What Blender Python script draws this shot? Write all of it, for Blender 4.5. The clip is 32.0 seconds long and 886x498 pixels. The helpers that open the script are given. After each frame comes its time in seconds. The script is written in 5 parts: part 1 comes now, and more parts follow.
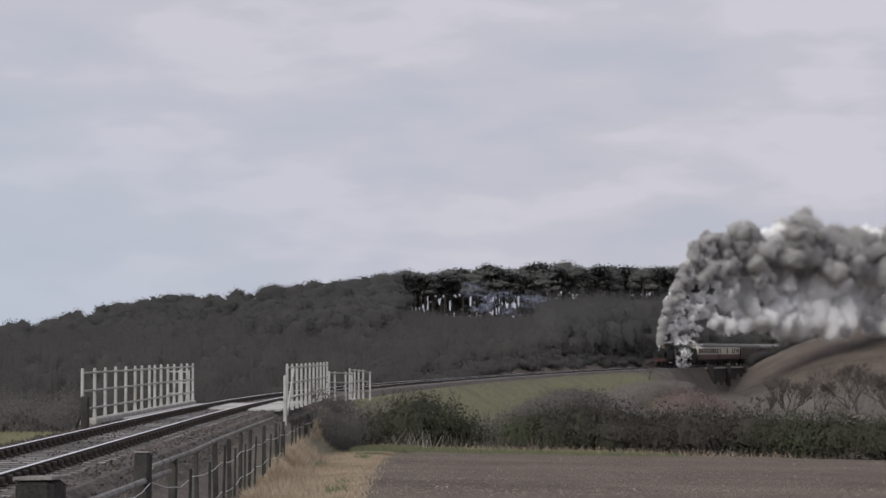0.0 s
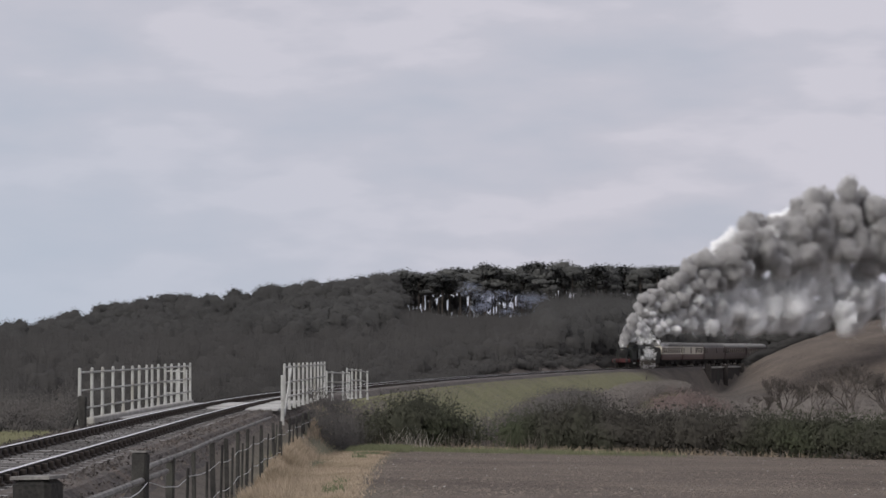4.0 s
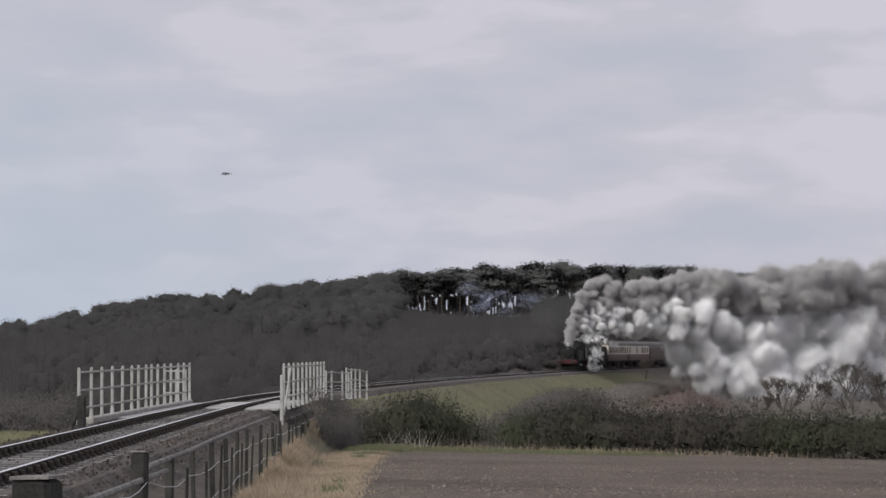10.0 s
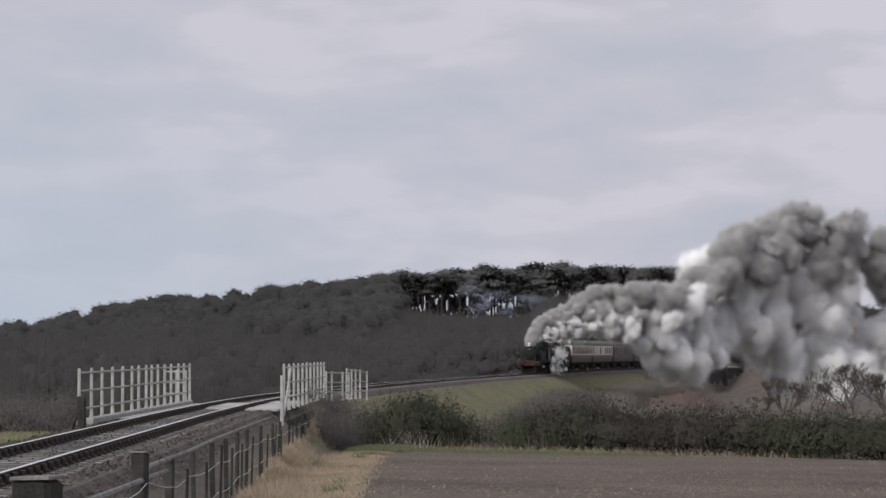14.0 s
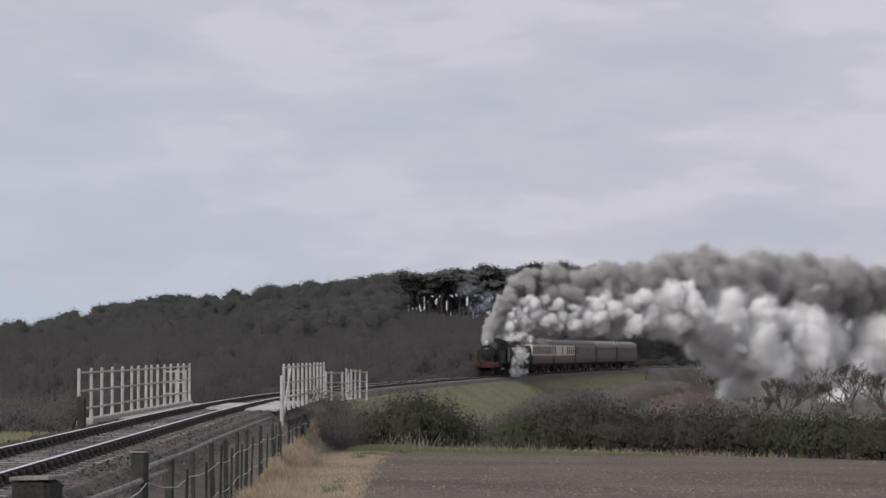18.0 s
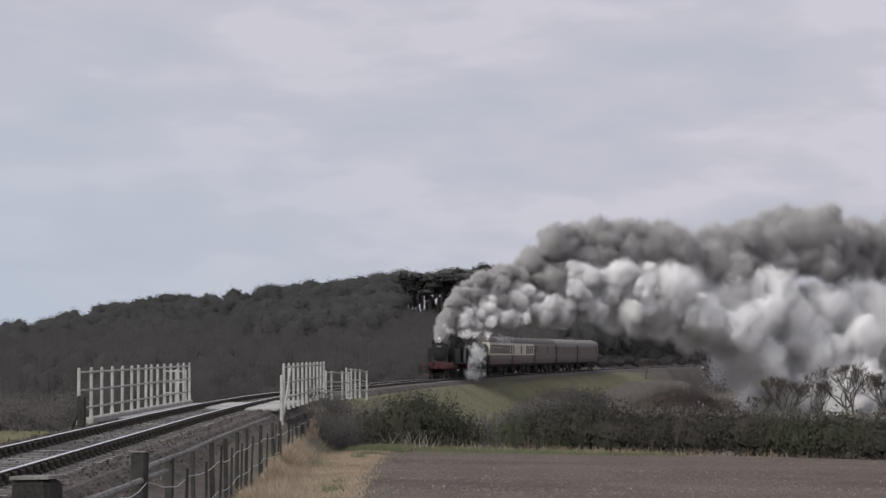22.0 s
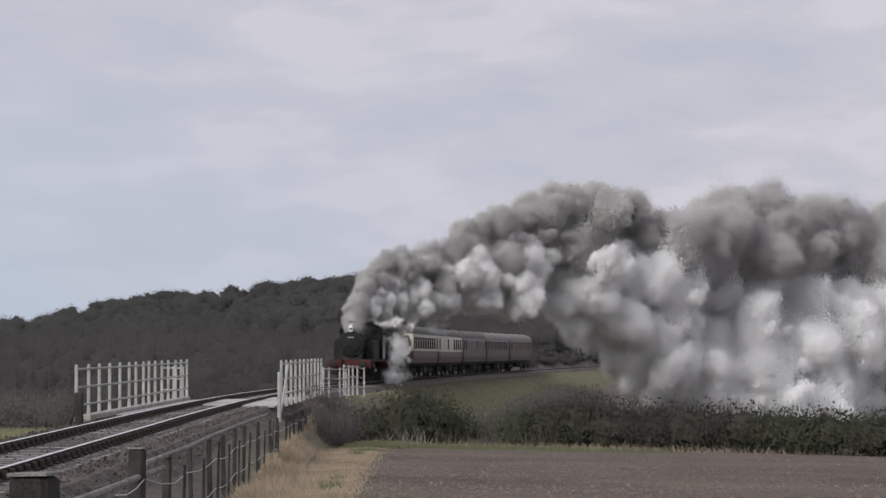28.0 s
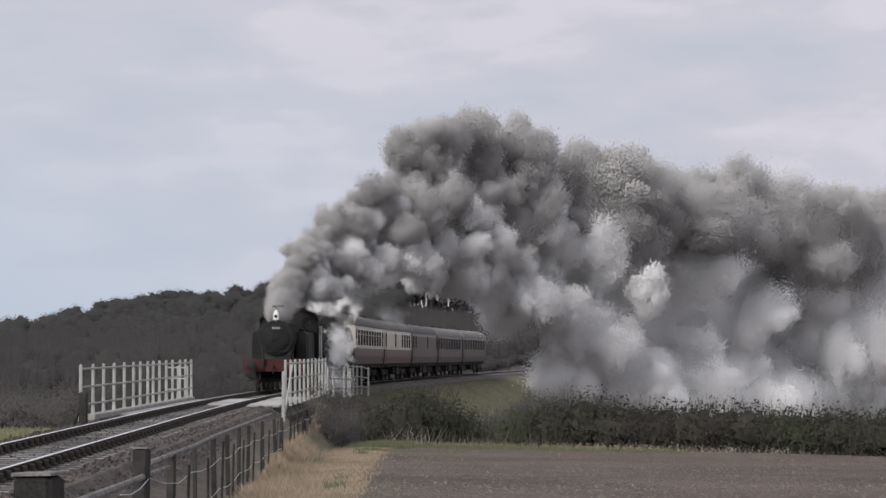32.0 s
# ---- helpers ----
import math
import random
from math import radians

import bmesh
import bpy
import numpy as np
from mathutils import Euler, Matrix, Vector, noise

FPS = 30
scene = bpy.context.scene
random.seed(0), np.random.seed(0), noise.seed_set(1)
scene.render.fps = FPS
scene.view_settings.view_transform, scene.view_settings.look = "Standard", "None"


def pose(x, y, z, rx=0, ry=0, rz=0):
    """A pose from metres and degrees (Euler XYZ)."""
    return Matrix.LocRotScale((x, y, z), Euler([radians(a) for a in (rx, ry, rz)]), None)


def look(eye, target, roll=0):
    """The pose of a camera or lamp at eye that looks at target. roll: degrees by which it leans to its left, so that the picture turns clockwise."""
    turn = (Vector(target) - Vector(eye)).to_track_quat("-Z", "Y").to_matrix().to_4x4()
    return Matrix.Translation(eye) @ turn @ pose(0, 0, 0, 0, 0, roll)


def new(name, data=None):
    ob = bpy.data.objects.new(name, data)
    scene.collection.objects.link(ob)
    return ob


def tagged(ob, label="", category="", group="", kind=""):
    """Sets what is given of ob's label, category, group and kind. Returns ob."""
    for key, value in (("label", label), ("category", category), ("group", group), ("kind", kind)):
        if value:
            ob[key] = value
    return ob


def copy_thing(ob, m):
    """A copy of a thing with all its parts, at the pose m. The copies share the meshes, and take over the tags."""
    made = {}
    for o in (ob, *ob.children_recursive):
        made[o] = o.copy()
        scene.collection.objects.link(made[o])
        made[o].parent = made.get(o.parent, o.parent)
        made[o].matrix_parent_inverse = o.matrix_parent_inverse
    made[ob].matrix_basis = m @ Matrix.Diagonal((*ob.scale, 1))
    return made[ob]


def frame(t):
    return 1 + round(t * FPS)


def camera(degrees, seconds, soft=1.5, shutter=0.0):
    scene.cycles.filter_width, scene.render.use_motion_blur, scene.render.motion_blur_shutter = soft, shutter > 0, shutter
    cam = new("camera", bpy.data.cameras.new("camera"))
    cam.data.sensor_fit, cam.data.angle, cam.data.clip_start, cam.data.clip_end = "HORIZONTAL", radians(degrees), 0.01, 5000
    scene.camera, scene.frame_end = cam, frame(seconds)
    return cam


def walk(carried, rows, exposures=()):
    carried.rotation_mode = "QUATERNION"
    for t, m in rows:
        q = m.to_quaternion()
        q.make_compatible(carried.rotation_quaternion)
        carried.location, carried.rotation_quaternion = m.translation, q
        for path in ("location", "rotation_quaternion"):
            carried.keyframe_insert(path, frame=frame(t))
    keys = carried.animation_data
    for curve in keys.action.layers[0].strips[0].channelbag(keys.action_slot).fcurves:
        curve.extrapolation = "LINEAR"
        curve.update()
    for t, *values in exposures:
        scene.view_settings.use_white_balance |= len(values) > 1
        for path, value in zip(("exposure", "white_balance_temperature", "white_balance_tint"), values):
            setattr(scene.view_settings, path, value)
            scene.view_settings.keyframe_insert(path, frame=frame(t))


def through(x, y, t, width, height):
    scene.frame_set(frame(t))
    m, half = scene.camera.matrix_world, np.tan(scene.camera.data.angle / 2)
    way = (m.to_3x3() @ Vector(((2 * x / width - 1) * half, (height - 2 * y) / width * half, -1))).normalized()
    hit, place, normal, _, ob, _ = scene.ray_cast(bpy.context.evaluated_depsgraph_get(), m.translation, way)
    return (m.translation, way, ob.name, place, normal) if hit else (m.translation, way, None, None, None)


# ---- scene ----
cam = camera(19.77, 32.0, soft=1.5, shutter=0.4)
EYE = 1.6
# seconds, pan to the left and tilt up in hundredths of a degree from the rest position
PAN = [(0, 7.6, 1.3), (0.5, 6.4, 1.3), (1, 5.4, 1.3), (2, 4.1, 1.6), (3, 2.7, 1.1), (3.5, 2.0, 0.6), (5.5, 1.2, 0.1),
       (6, 0.7, 0.0), (7, 0.1, -1.6), (8, 0.0, 0.0), (9, 0.3, 0.0), (10, 0.2, -0.1), (11, 0.9, 0.9), (12, 1.1, 1.4),
       (13, 0.5, 1.3), (14, 0.6, 1.1), (14.5, 0.8, 1.2), (16.5, 0.0, 1.3), (17, 0.1, 2.2), (18, 0.1, 1.3), (19, -0.3, 0.2),
       (20, 0, 0), (21, 0.1, 0), (22, 0, 0.1), (23, -1.3, 1.2), (24, -0.9, 1.6), (25, 0, 1.7), (25.5, -1.2, 1.4),
       (27.5, -5.6, -2.0), (28, -5.7, -7.2), (28.5, -7.5, -12.2), (29, -14.5, -16.4), (29.5, -14.6, -16.6),
       (30, -6.2, -12.3), (30.5, -4.0, -10.6), (31, -1.9, -9.4), (31.5, 0.7, -8.2), (32, 3.9, -7.8)]
walk(cam, [(t, pose(0, 0, EYE, 92.394 + b / 100, 0, a / 100)) for t, a, b in PAN],
     exposures=[(0, 0.0), (25.5, 0.0), (28, 0.05), (29, 0.1), (30, 0.1), (31, 0.12), (32, 0.14)])

# ---- light ----
world = bpy.data.worlds.new("overcast")
scene.world = world
world.use_nodes = True
wn, wl = world.node_tree.nodes, world.node_tree.links
sky = wn.new("ShaderNodeTexSky")
sky.sky_type, sky.sun_disc, sky.sun_elevation, sky.sun_rotation = "NISHITA", False, radians(32), radians(215)
grey = wn.new("ShaderNodeHueSaturation")
grey.inputs["Saturation"].default_value, grey.inputs["Value"].default_value = 0.35, 0.1
wl.new(sky.outputs[0], grey.inputs["Color"])
wmix = wn.new("ShaderNodeMixRGB")
wmix.inputs[0].default_value, wmix.inputs[2].default_value = 0.85, (0.67, 0.665, 0.735, 1)
wl.new(grey.outputs[0], wmix.inputs[1])
wl.new(wmix.outputs[0], wn["Background"].inputs[0])
wn["Background"].inputs[1].default_value = 1.0
sun = new("sun", bpy.data.lights.new("sun", "SUN"))
sun.data.energy, sun.data.angle, sun.data.color = 2.4, radians(25), (1, 0.97, 0.93)
sun.matrix_world = look((-70, -100, 75), (0, 0, 0))


# ---- materials ----
def material(name, c1, c2, scale=5.0, rough=0.8, metal=0.0, bump=0.3, fine=60.0, c3=None, coords="Object", island=0.0, dist=0.02, rand=0.0):
    """Two colours mottled at a coarse and a fine scale, with a bump; c3 is a sparse stain."""
    m = bpy.data.materials.new(name)
    m.use_nodes = True
    n, l = m.node_tree.nodes, m.node_tree.links
    p = n["Principled BSDF"]
    tc = n.new("ShaderNodeTexCoord")
    a, b = n.new("ShaderNodeTexNoise"), n.new("ShaderNodeTexNoise")
    for q, s in ((a, scale), (b, fine)):
        q.inputs["Scale"].default_value, q.inputs["Detail"].default_value = s, 5
        l.new(tc.outputs[coords], q.inputs["Vector"])
    add = n.new("ShaderNodeMath")
    add.operation = "MULTIPLY_ADD"
    l.new(b.outputs[0], add.inputs[0])
    add.inputs[1].default_value = 0.6
    l.new(a.outputs[0], add.inputs[2])
    r = n.new("ShaderNodeMapRange")
    r.inputs[1].default_value, r.inputs[2].default_value = 0.55, 1.05
    l.new(add.outputs[0], r.inputs[0])
    last = r.outputs[0]
    if island or rand:
        src = n.new("ShaderNodeNewGeometry").outputs["Random Per Island"] if island else n.new("ShaderNodeObjectInfo").outputs["Random"]
        mx = n.new("ShaderNodeMix")
        mx.inputs[0].default_value = island or rand
        l.new(last, mx.inputs[2]), l.new(src, mx.inputs[3])
        last = mx.outputs[0]
    c = n.new("ShaderNodeMixRGB")
    c.inputs[1].default_value, c.inputs[2].default_value = (*c1, 1), (*c2, 1)
    l.new(last, c.inputs[0])
    col = c.outputs[0]
    if c3:
        s = n.new("ShaderNodeTexNoise")
        s.inputs["Scale"].default_value, s.inputs["Detail"].default_value = scale * 0.37, 6
        l.new(tc.outputs[coords], s.inputs["Vector"])
        rr = n.new("ShaderNodeMapRange")
        rr.inputs[1].default_value, rr.inputs[2].default_value = 0.52, 0.68
        l.new(s.outputs[0], rr.inputs[0])
        d = n.new("ShaderNodeMixRGB")
        d.inputs[2].default_value = (*c3, 1)
        l.new(rr.outputs[0], d.inputs[0]), l.new(col, d.inputs[1])
        col = d.outputs[0]
    l.new(col, p.inputs["Base Color"])
    p.inputs["Roughness"].default_value, p.inputs["Metallic"].default_value = rough, metal
    p.inputs["Specular IOR Level"].default_value = 0.25 if rough > 0.6 else 0.5
    if bump:
        u = n.new("ShaderNodeBump")
        u.inputs["Strength"].default_value, u.inputs["Distance"].default_value = bump, dist
        l.new(add.outputs[0], u.inputs["Height"]), l.new(u.outputs[0], p.inputs["Normal"])
    return m


M = {
    "field": material("ploughed_soil", (0.1, 0.08, 0.068), (0.185, 0.152, 0.13), 0.5, 0.95, 0, 1.0, 6, (0.20, 0.165, 0.14), "Object", dist=0.08),
    "steel": material("rail_steel", (0.75, 0.74, 0.73), (0.9, 0.89, 0.88), 3, 0.35, 0.9, 0.05),
    "rust": material("rusty_steel", (0.022, 0.019, 0.017), (0.05, 0.04, 0.035), 6, 0.8, 0.2, 0.3),
    "sleeper": material("sleeper_wood", (0.05, 0.047, 0.045), (0.37, 0.355, 0.345), 3, 0.9, 0, 0.5, 40, rand=0.8),
    "ballast": material("ballast", (0.047, 0.041, 0.039), (0.135, 0.119, 0.11), 2.2, 0.95, 0, 1.0, 14, (0.14, 0.116, 0.102), dist=0.08),
    "crib": material("oily_crib_ballast", (0.03, 0.027, 0.026), (0.085, 0.076, 0.07), 2.2, 0.95, 0, 1.0, 14, dist=0.06),
    "white": material("weathered_white_paint", (0.26, 0.26, 0.247), (0.43, 0.43, 0.417), 2.5, 0.75, 0, 0.2, 30, (0.28, 0.27, 0.24)),
    "concrete": material("pale_concrete", (0.22, 0.21, 0.20), (0.38, 0.37, 0.35), 1.5, 0.9, 0, 0.4, 25, (0.26, 0.25, 0.22)),
    "deck": material("pale_deck_boards", (0.2, 0.195, 0.19), (0.48, 0.47, 0.46), 2, 0.7, 0, 0.3, 30, rand=0.5),
    "post": material("grey_weathered_wood", (0.015, 0.0145, 0.014), (0.055, 0.052, 0.048), 4, 0.9, 0, 0.5, 45, (0.055, 0.055, 0.046)),
    "railwood": material("bleached_rail_wood", (0.08, 0.076, 0.072), (0.26, 0.25, 0.24), 3, 0.85, 0, 0.4, 45),
    "wire": material("galvanised_wire", (0.35, 0.35, 0.35), (0.5, 0.5, 0.5), 5, 0.5, 0.6, 0.0),
    "bark": material("grey_bark", (0.05, 0.043, 0.038), (0.12, 0.105, 0.095), 3, 0.95, 0, 0.5, 30),
    "pinebark": material("pine_bark", (0.04, 0.034, 0.03), (0.08, 0.066, 0.058), 1.5, 0.95, 0, 0.5, 12),
    # pine and woodland greys are lifted in colour to stand in for distance haze
    "pine": material("hazed_pine_needles", (0.062, 0.063, 0.061), (0.105, 0.105, 0.10), 0.4, 0.9, 0, 0, 3, island=0.5),
    "wood": material("hazed_foliage", (0.038, 0.0375, 0.037), (0.057, 0.0555, 0.054), 0.06, 0.95, 0, 0, 1, island=0.25),
    "scrub": material("bare_scrub_twigs", (0.038, 0.0367, 0.036), (0.056, 0.053, 0.051), 0.05, 0.95, 0, 0, 0.8, island=0.25),
    "palescrub": material("pale_bare_scrub", (0.062, 0.058, 0.055), (0.098, 0.09, 0.085), 0.1, 0.95, 0, 0, 0.8, island=0.25),
    "valleytwig": material("weathered_bare_twigs", (0.115, 0.103, 0.096), (0.165, 0.147, 0.136), 0.1, 0.95, 0, 0, 0.8, island=0.25),
    "hedge": material("hedge_twigs_and_leaves", (0.024, 0.022, 0.019), (0.058, 0.053, 0.044), 0.25, 0.95, 0, 0, 4, (0.04, 0.052, 0.023), island=0.5),
    "bramble": material("bramble_leaves", (0.02, 0.0215, 0.015), (0.06, 0.06, 0.041), 0.5, 0.9, 0, 0, 4, (0.036, 0.048, 0.02), island=0.5),
    "twig": material("bare_twigs", (0.10, 0.085, 0.075), (0.2, 0.17, 0.15), 0.6, 0.95, 0, 0, 5, island=0.5),
    "deadstem": material("dead_pale_stems", (0.26, 0.24, 0.21), (0.42, 0.39, 0.35), 2, 0.9, 0, 0, 6, island=0.5),
    "brick": material("dark_brick", (0.03, 0.027, 0.026), (0.062, 0.054, 0.05), 0.6, 0.95, 0, 0.4, 8, (0.045, 0.046, 0.04)),
    "russet": material("russet_bare_twigs", (0.105, 0.08, 0.074), (0.16, 0.12, 0.11), 0.2, 0.95, 0, 0, 0.8, island=0.3),
    "straw": material("dry_grass", (0.16, 0.125, 0.09), (0.37, 0.295, 0.215), 0.7, 0.9, 0, 0, 4, (0.15, 0.112, 0.074), island=0.6),
    "grass": material("green_grass_blades", (0.075, 0.083, 0.045), (0.135, 0.14, 0.078), 0.5, 0.9, 0, 0, 4, island=0.6),
    "turf": material("short_turf", (0.125, 0.125, 0.07), (0.19, 0.183, 0.112), 0.15, 0.9, 0, 0, 2, island=0.3),
    "black": material("sooty_black_paint", (0.01, 0.01, 0.011), (0.024, 0.023, 0.022), 2, 0.65, 0, 0.1, 20, (0.04, 0.036, 0.032)),
    "smokebox": material("matt_black_smokebox", (0.012, 0.012, 0.012), (0.024, 0.023, 0.023), 3, 0.9, 0, 0.15, 25),
    "green": material("dark_lined_green_paint", (0.008, 0.01, 0.008), (0.017, 0.02, 0.017), 1.5, 0.62, 0, 0.05, 20),
    "red": material("buffer_beam_red", (0.045, 0.011, 0.012), (0.066, 0.016, 0.017), 2, 0.7, 0, 0.1, 20, (0.07, 0.03, 0.03)),
    "brass": material("polished_brass", (0.16, 0.11, 0.06), (0.24, 0.17, 0.1), 3, 0.5, 0.9, 0.05),
    "copper": material("copper_cap", (0.03, 0.02, 0.017), (0.055, 0.035, 0.028), 3, 0.5, 0.8, 0.05),
    "lampwhite": material("white_enamel", (0.75, 0.75, 0.72), (0.85, 0.85, 0.82), 3, 0.4, 0, 0.05),
    "cream": material("cream_coach_paint", (0.50, 0.46, 0.38), (0.62, 0.58, 0.49), 0.8, 0.45, 0, 0.05, 10),
    "crimson": material("crimson_coach_paint", (0.08, 0.042, 0.041), (0.11, 0.056, 0.053), 0.8, 0.45, 0, 0.05, 10),
    "maroon": material("maroon_coach_paint", (0.05, 0.036, 0.034), (0.073, 0.05, 0.047), 0.8, 0.45, 0, 0.05, 10),
    "roof": material("grey_coach_roof", (0.09, 0.086, 0.083), (0.15, 0.144, 0.137), 0.8, 0.8, 0, 0.1, 10, (0.10, 0.09, 0.085)),
    "paleroof": material("pale_coach_roof", (0.16, 0.154, 0.148), (0.24, 0.233, 0.222), 0.8, 0.8, 0, 0.1, 10),
    "under": material("dirty_underframe", (0.02, 0.018, 0.017), (0.05, 0.045, 0.04), 3, 0.85, 0.1, 0.3, 25),
    "glass": material("dark_carriage_glass", (0.012, 0.013, 0.015), (0.02, 0.021, 0.024), 1, 0.08, 0, 0, 10),
    "coal": material("coal", (0.01, 0.01, 0.01), (0.03, 0.03, 0.03), 5, 0.5, 0, 1, 15, dist=0.1),
    "feather": material("dark_feathers", (0.02, 0.02, 0.022), (0.05, 0.048, 0.046), 10, 0.7, 0, 0.1),
}


def smoky(name, c1, c2, through=0.4, rand=0.3):
    """Smoke grains that scatter light to both sides."""
    m = material(name, c1, c2, 0.6, 1, 0, 0, 1.4, None, "Object", rand=rand)
    n, l = m.node_tree.nodes, m.node_tree.links
    p = n["Principled BSDF"]
    p.inputs["Specular IOR Level"].default_value = 0
    tr, mx = n.new("ShaderNodeBsdfTranslucent"), n.new("ShaderNodeMixShader")
    l.new(p.inputs["Base Color"].links[0].from_socket, tr.inputs[0])
    mx.inputs[0].default_value = through
    l.new(p.outputs[0], mx.inputs[1]), l.new(tr.outputs[0], mx.inputs[2])
    l.new(mx.outputs[0], n["Material Output"].inputs[0])
    return m


M["smoke"] = smoky("dark_exhaust_smoke", (0.425, 0.414, 0.412), (0.56, 0.548, 0.547), 0.3, 0.2)
M["steam"] = smoky("white_steam", (0.95, 0.945, 0.947), (0.995, 0.99, 0.995), 0.1, 0.15)
M["palesmoke"] = smoky("pale_grey_steam", (0.76, 0.752, 0.755), (0.92, 0.912, 0.916), 0.15, 0.35)
M["haze"] = smoky("thin_blue_smoke", (0.30, 0.33, 0.43), (0.38, 0.41, 0.52))
RNG = np.random.default_rng(7)


# ---- mesh helpers ----
class Shape:
    """Collects vertices and faces for one mesh."""

    def __init__(self):
        self.v, self.f = [], []

    def add(self, verts, faces, m=None):
        k = len(self.v)
        self.v += [tuple(m @ Vector(p)) if m else tuple(p) for p in verts]
        self.f += [tuple(i + k for i in q) for q in faces]
        return self

    def box(self, x0, y0, z0, x1, y1, z1, b=0.0, m=None):
        """A box; b chamfers its upright edges and its top edge."""
        if b <= 0:
            v = [(x, y, z) for z in (z0, z1) for x, y in ((x0, y0), (x1, y0), (x1, y1), (x0, y1))]
            return self.add(v, [(3, 2, 1, 0), (4, 5, 6, 7), (0, 1, 5, 4), (1, 2, 6, 5), (2, 3, 7, 6), (3, 0, 4, 7)], m)
        v = []
        for z, k in ((z0, 0), (z1 - b, 0), (z1, b)):
            for x, y in ((x0 + b, y0), (x1 - b, y0), (x1, y0 + b), (x1, y1 - b), (x1 - b, y1), (x0 + b, y1), (x0, y1 - b), (x0, y0 + b)):
                cx, cy = (x0 + x1) / 2, (y0 + y1) / 2
                v.append((x + (k if x < cx else -k), y + (k if y < cy else -k), z))
        f = [tuple(range(7, -1, -1)), tuple(range(16, 24))]
        for r in (0, 8):
            f += [(r + i, r + (i + 1) % 8, r + 8 + (i + 1) % 8, r + 8 + i) for i in range(8)]
        return self.add(v, f, m)

    def lathe(self, profile, n=16, axis="z", at=(0, 0, 0), m=None):
        """Turns (radius, height) pairs about an axis."""
        v, f = [], []
        for r, h in profile:
            for i in range(n):
                a = 2 * math.pi * i / n
                p = (r * math.cos(a), r * math.sin(a), h)
                p = {"z": p, "y": (p[0], p[2], p[1]), "x": (p[2], p[0], p[1])}[axis]
                v.append((p[0] + at[0], p[1] + at[1], p[2] + at[2]))
        for j in range(len(profile) - 1):
            f += [(j * n + i, j * n + (i + 1) % n, (j + 1) * n + (i + 1) % n, (j + 1) * n + i) for i in range(n)]
        f += [tuple(range(n - 1, -1, -1)), tuple(range((len(profile) - 1) * n, len(profile) * n))]
        return self.add(v, f, m)

    def rod(self, a, b, r0, r1=None, n=6):
        a, b = Vector(a), Vector(b)
        r1 = r0 if r1 is None else r1
        q = (b - a).to_track_quat("Z", "Y").to_matrix()
        v = []
        for c, r in ((a, r0), (b, r1)):
            v += [c + q @ Vector((r * math.cos(2 * math.pi * i / n), r * math.sin(2 * math.pi * i / n), 0)) for i in range(n)]
        f = [(i, (i + 1) % n, n + (i + 1) % n, n + i) for i in range(n)] + [tuple(range(n - 1, -1, -1)), tuple(range(n, 2 * n))]
        return self.add(v, f)

    def prism(self, outline, y0, y1, m=None):
        """An (x, z) outline drawn along y."""
        n = len(outline)
        v = [(x, y, z) for y in (y0, y1) for x, z in outline]
        f = [(i, (i + 1) % n, n + (i + 1) % n, n + i) for i in range(n)] + [tuple(range(n - 1, -1, -1)), tuple(range(n, 2 * n))]
        return self.add(v, f, m)

    def mesh(self, name, mat, smooth=False):
        me = bpy.data.meshes.new(name)
        me.from_pydata(self.v, [], self.f)
        bm = bmesh.new()
        bm.from_mesh(me)
        bmesh.ops.recalc_face_normals(bm, faces=bm.faces)
        bm.to_mesh(me)
        bm.free()
        me.materials.append(mat)
        if smooth:
            me.polygons.foreach_set("use_smooth", [len(p.vertices) == 4 for p in me.polygons])
            me.set_sharp_from_angle(angle=radians(40))
        me.update()
        return me


def part(name, shape, mat=None, parent=None, label="", smooth=False):
    ob = new(name, shape.mesh(name, mat, smooth) if isinstance(shape, Shape) else shape)
    if parent:
        ob.parent = parent
    if label:
        tagged(ob, label)
    return ob


def patchy(x, y, size, seed):
    """Smooth random field between about -1 and 1."""
    g = np.random.default_rng(seed)
    v = 0
    for k in range(7):
        a, f, o = g.uniform(0, 6.28), g.uniform(0.6, 1.7) / size, g.uniform(0, 6.28)
        v = v + np.sin((x * np.cos(a) + y * np.sin(a)) * f * 6.28 + o)
    return v / 3.2


def ico(sub):
    bm = bmesh.new()
    bmesh.ops.create_icosphere(bm, subdivisions=sub, radius=1.0)
    t = np.array([[v.co[:] for v in f.verts] for f in bm.faces])
    bm.free()
    return t


ICO = ico(3)


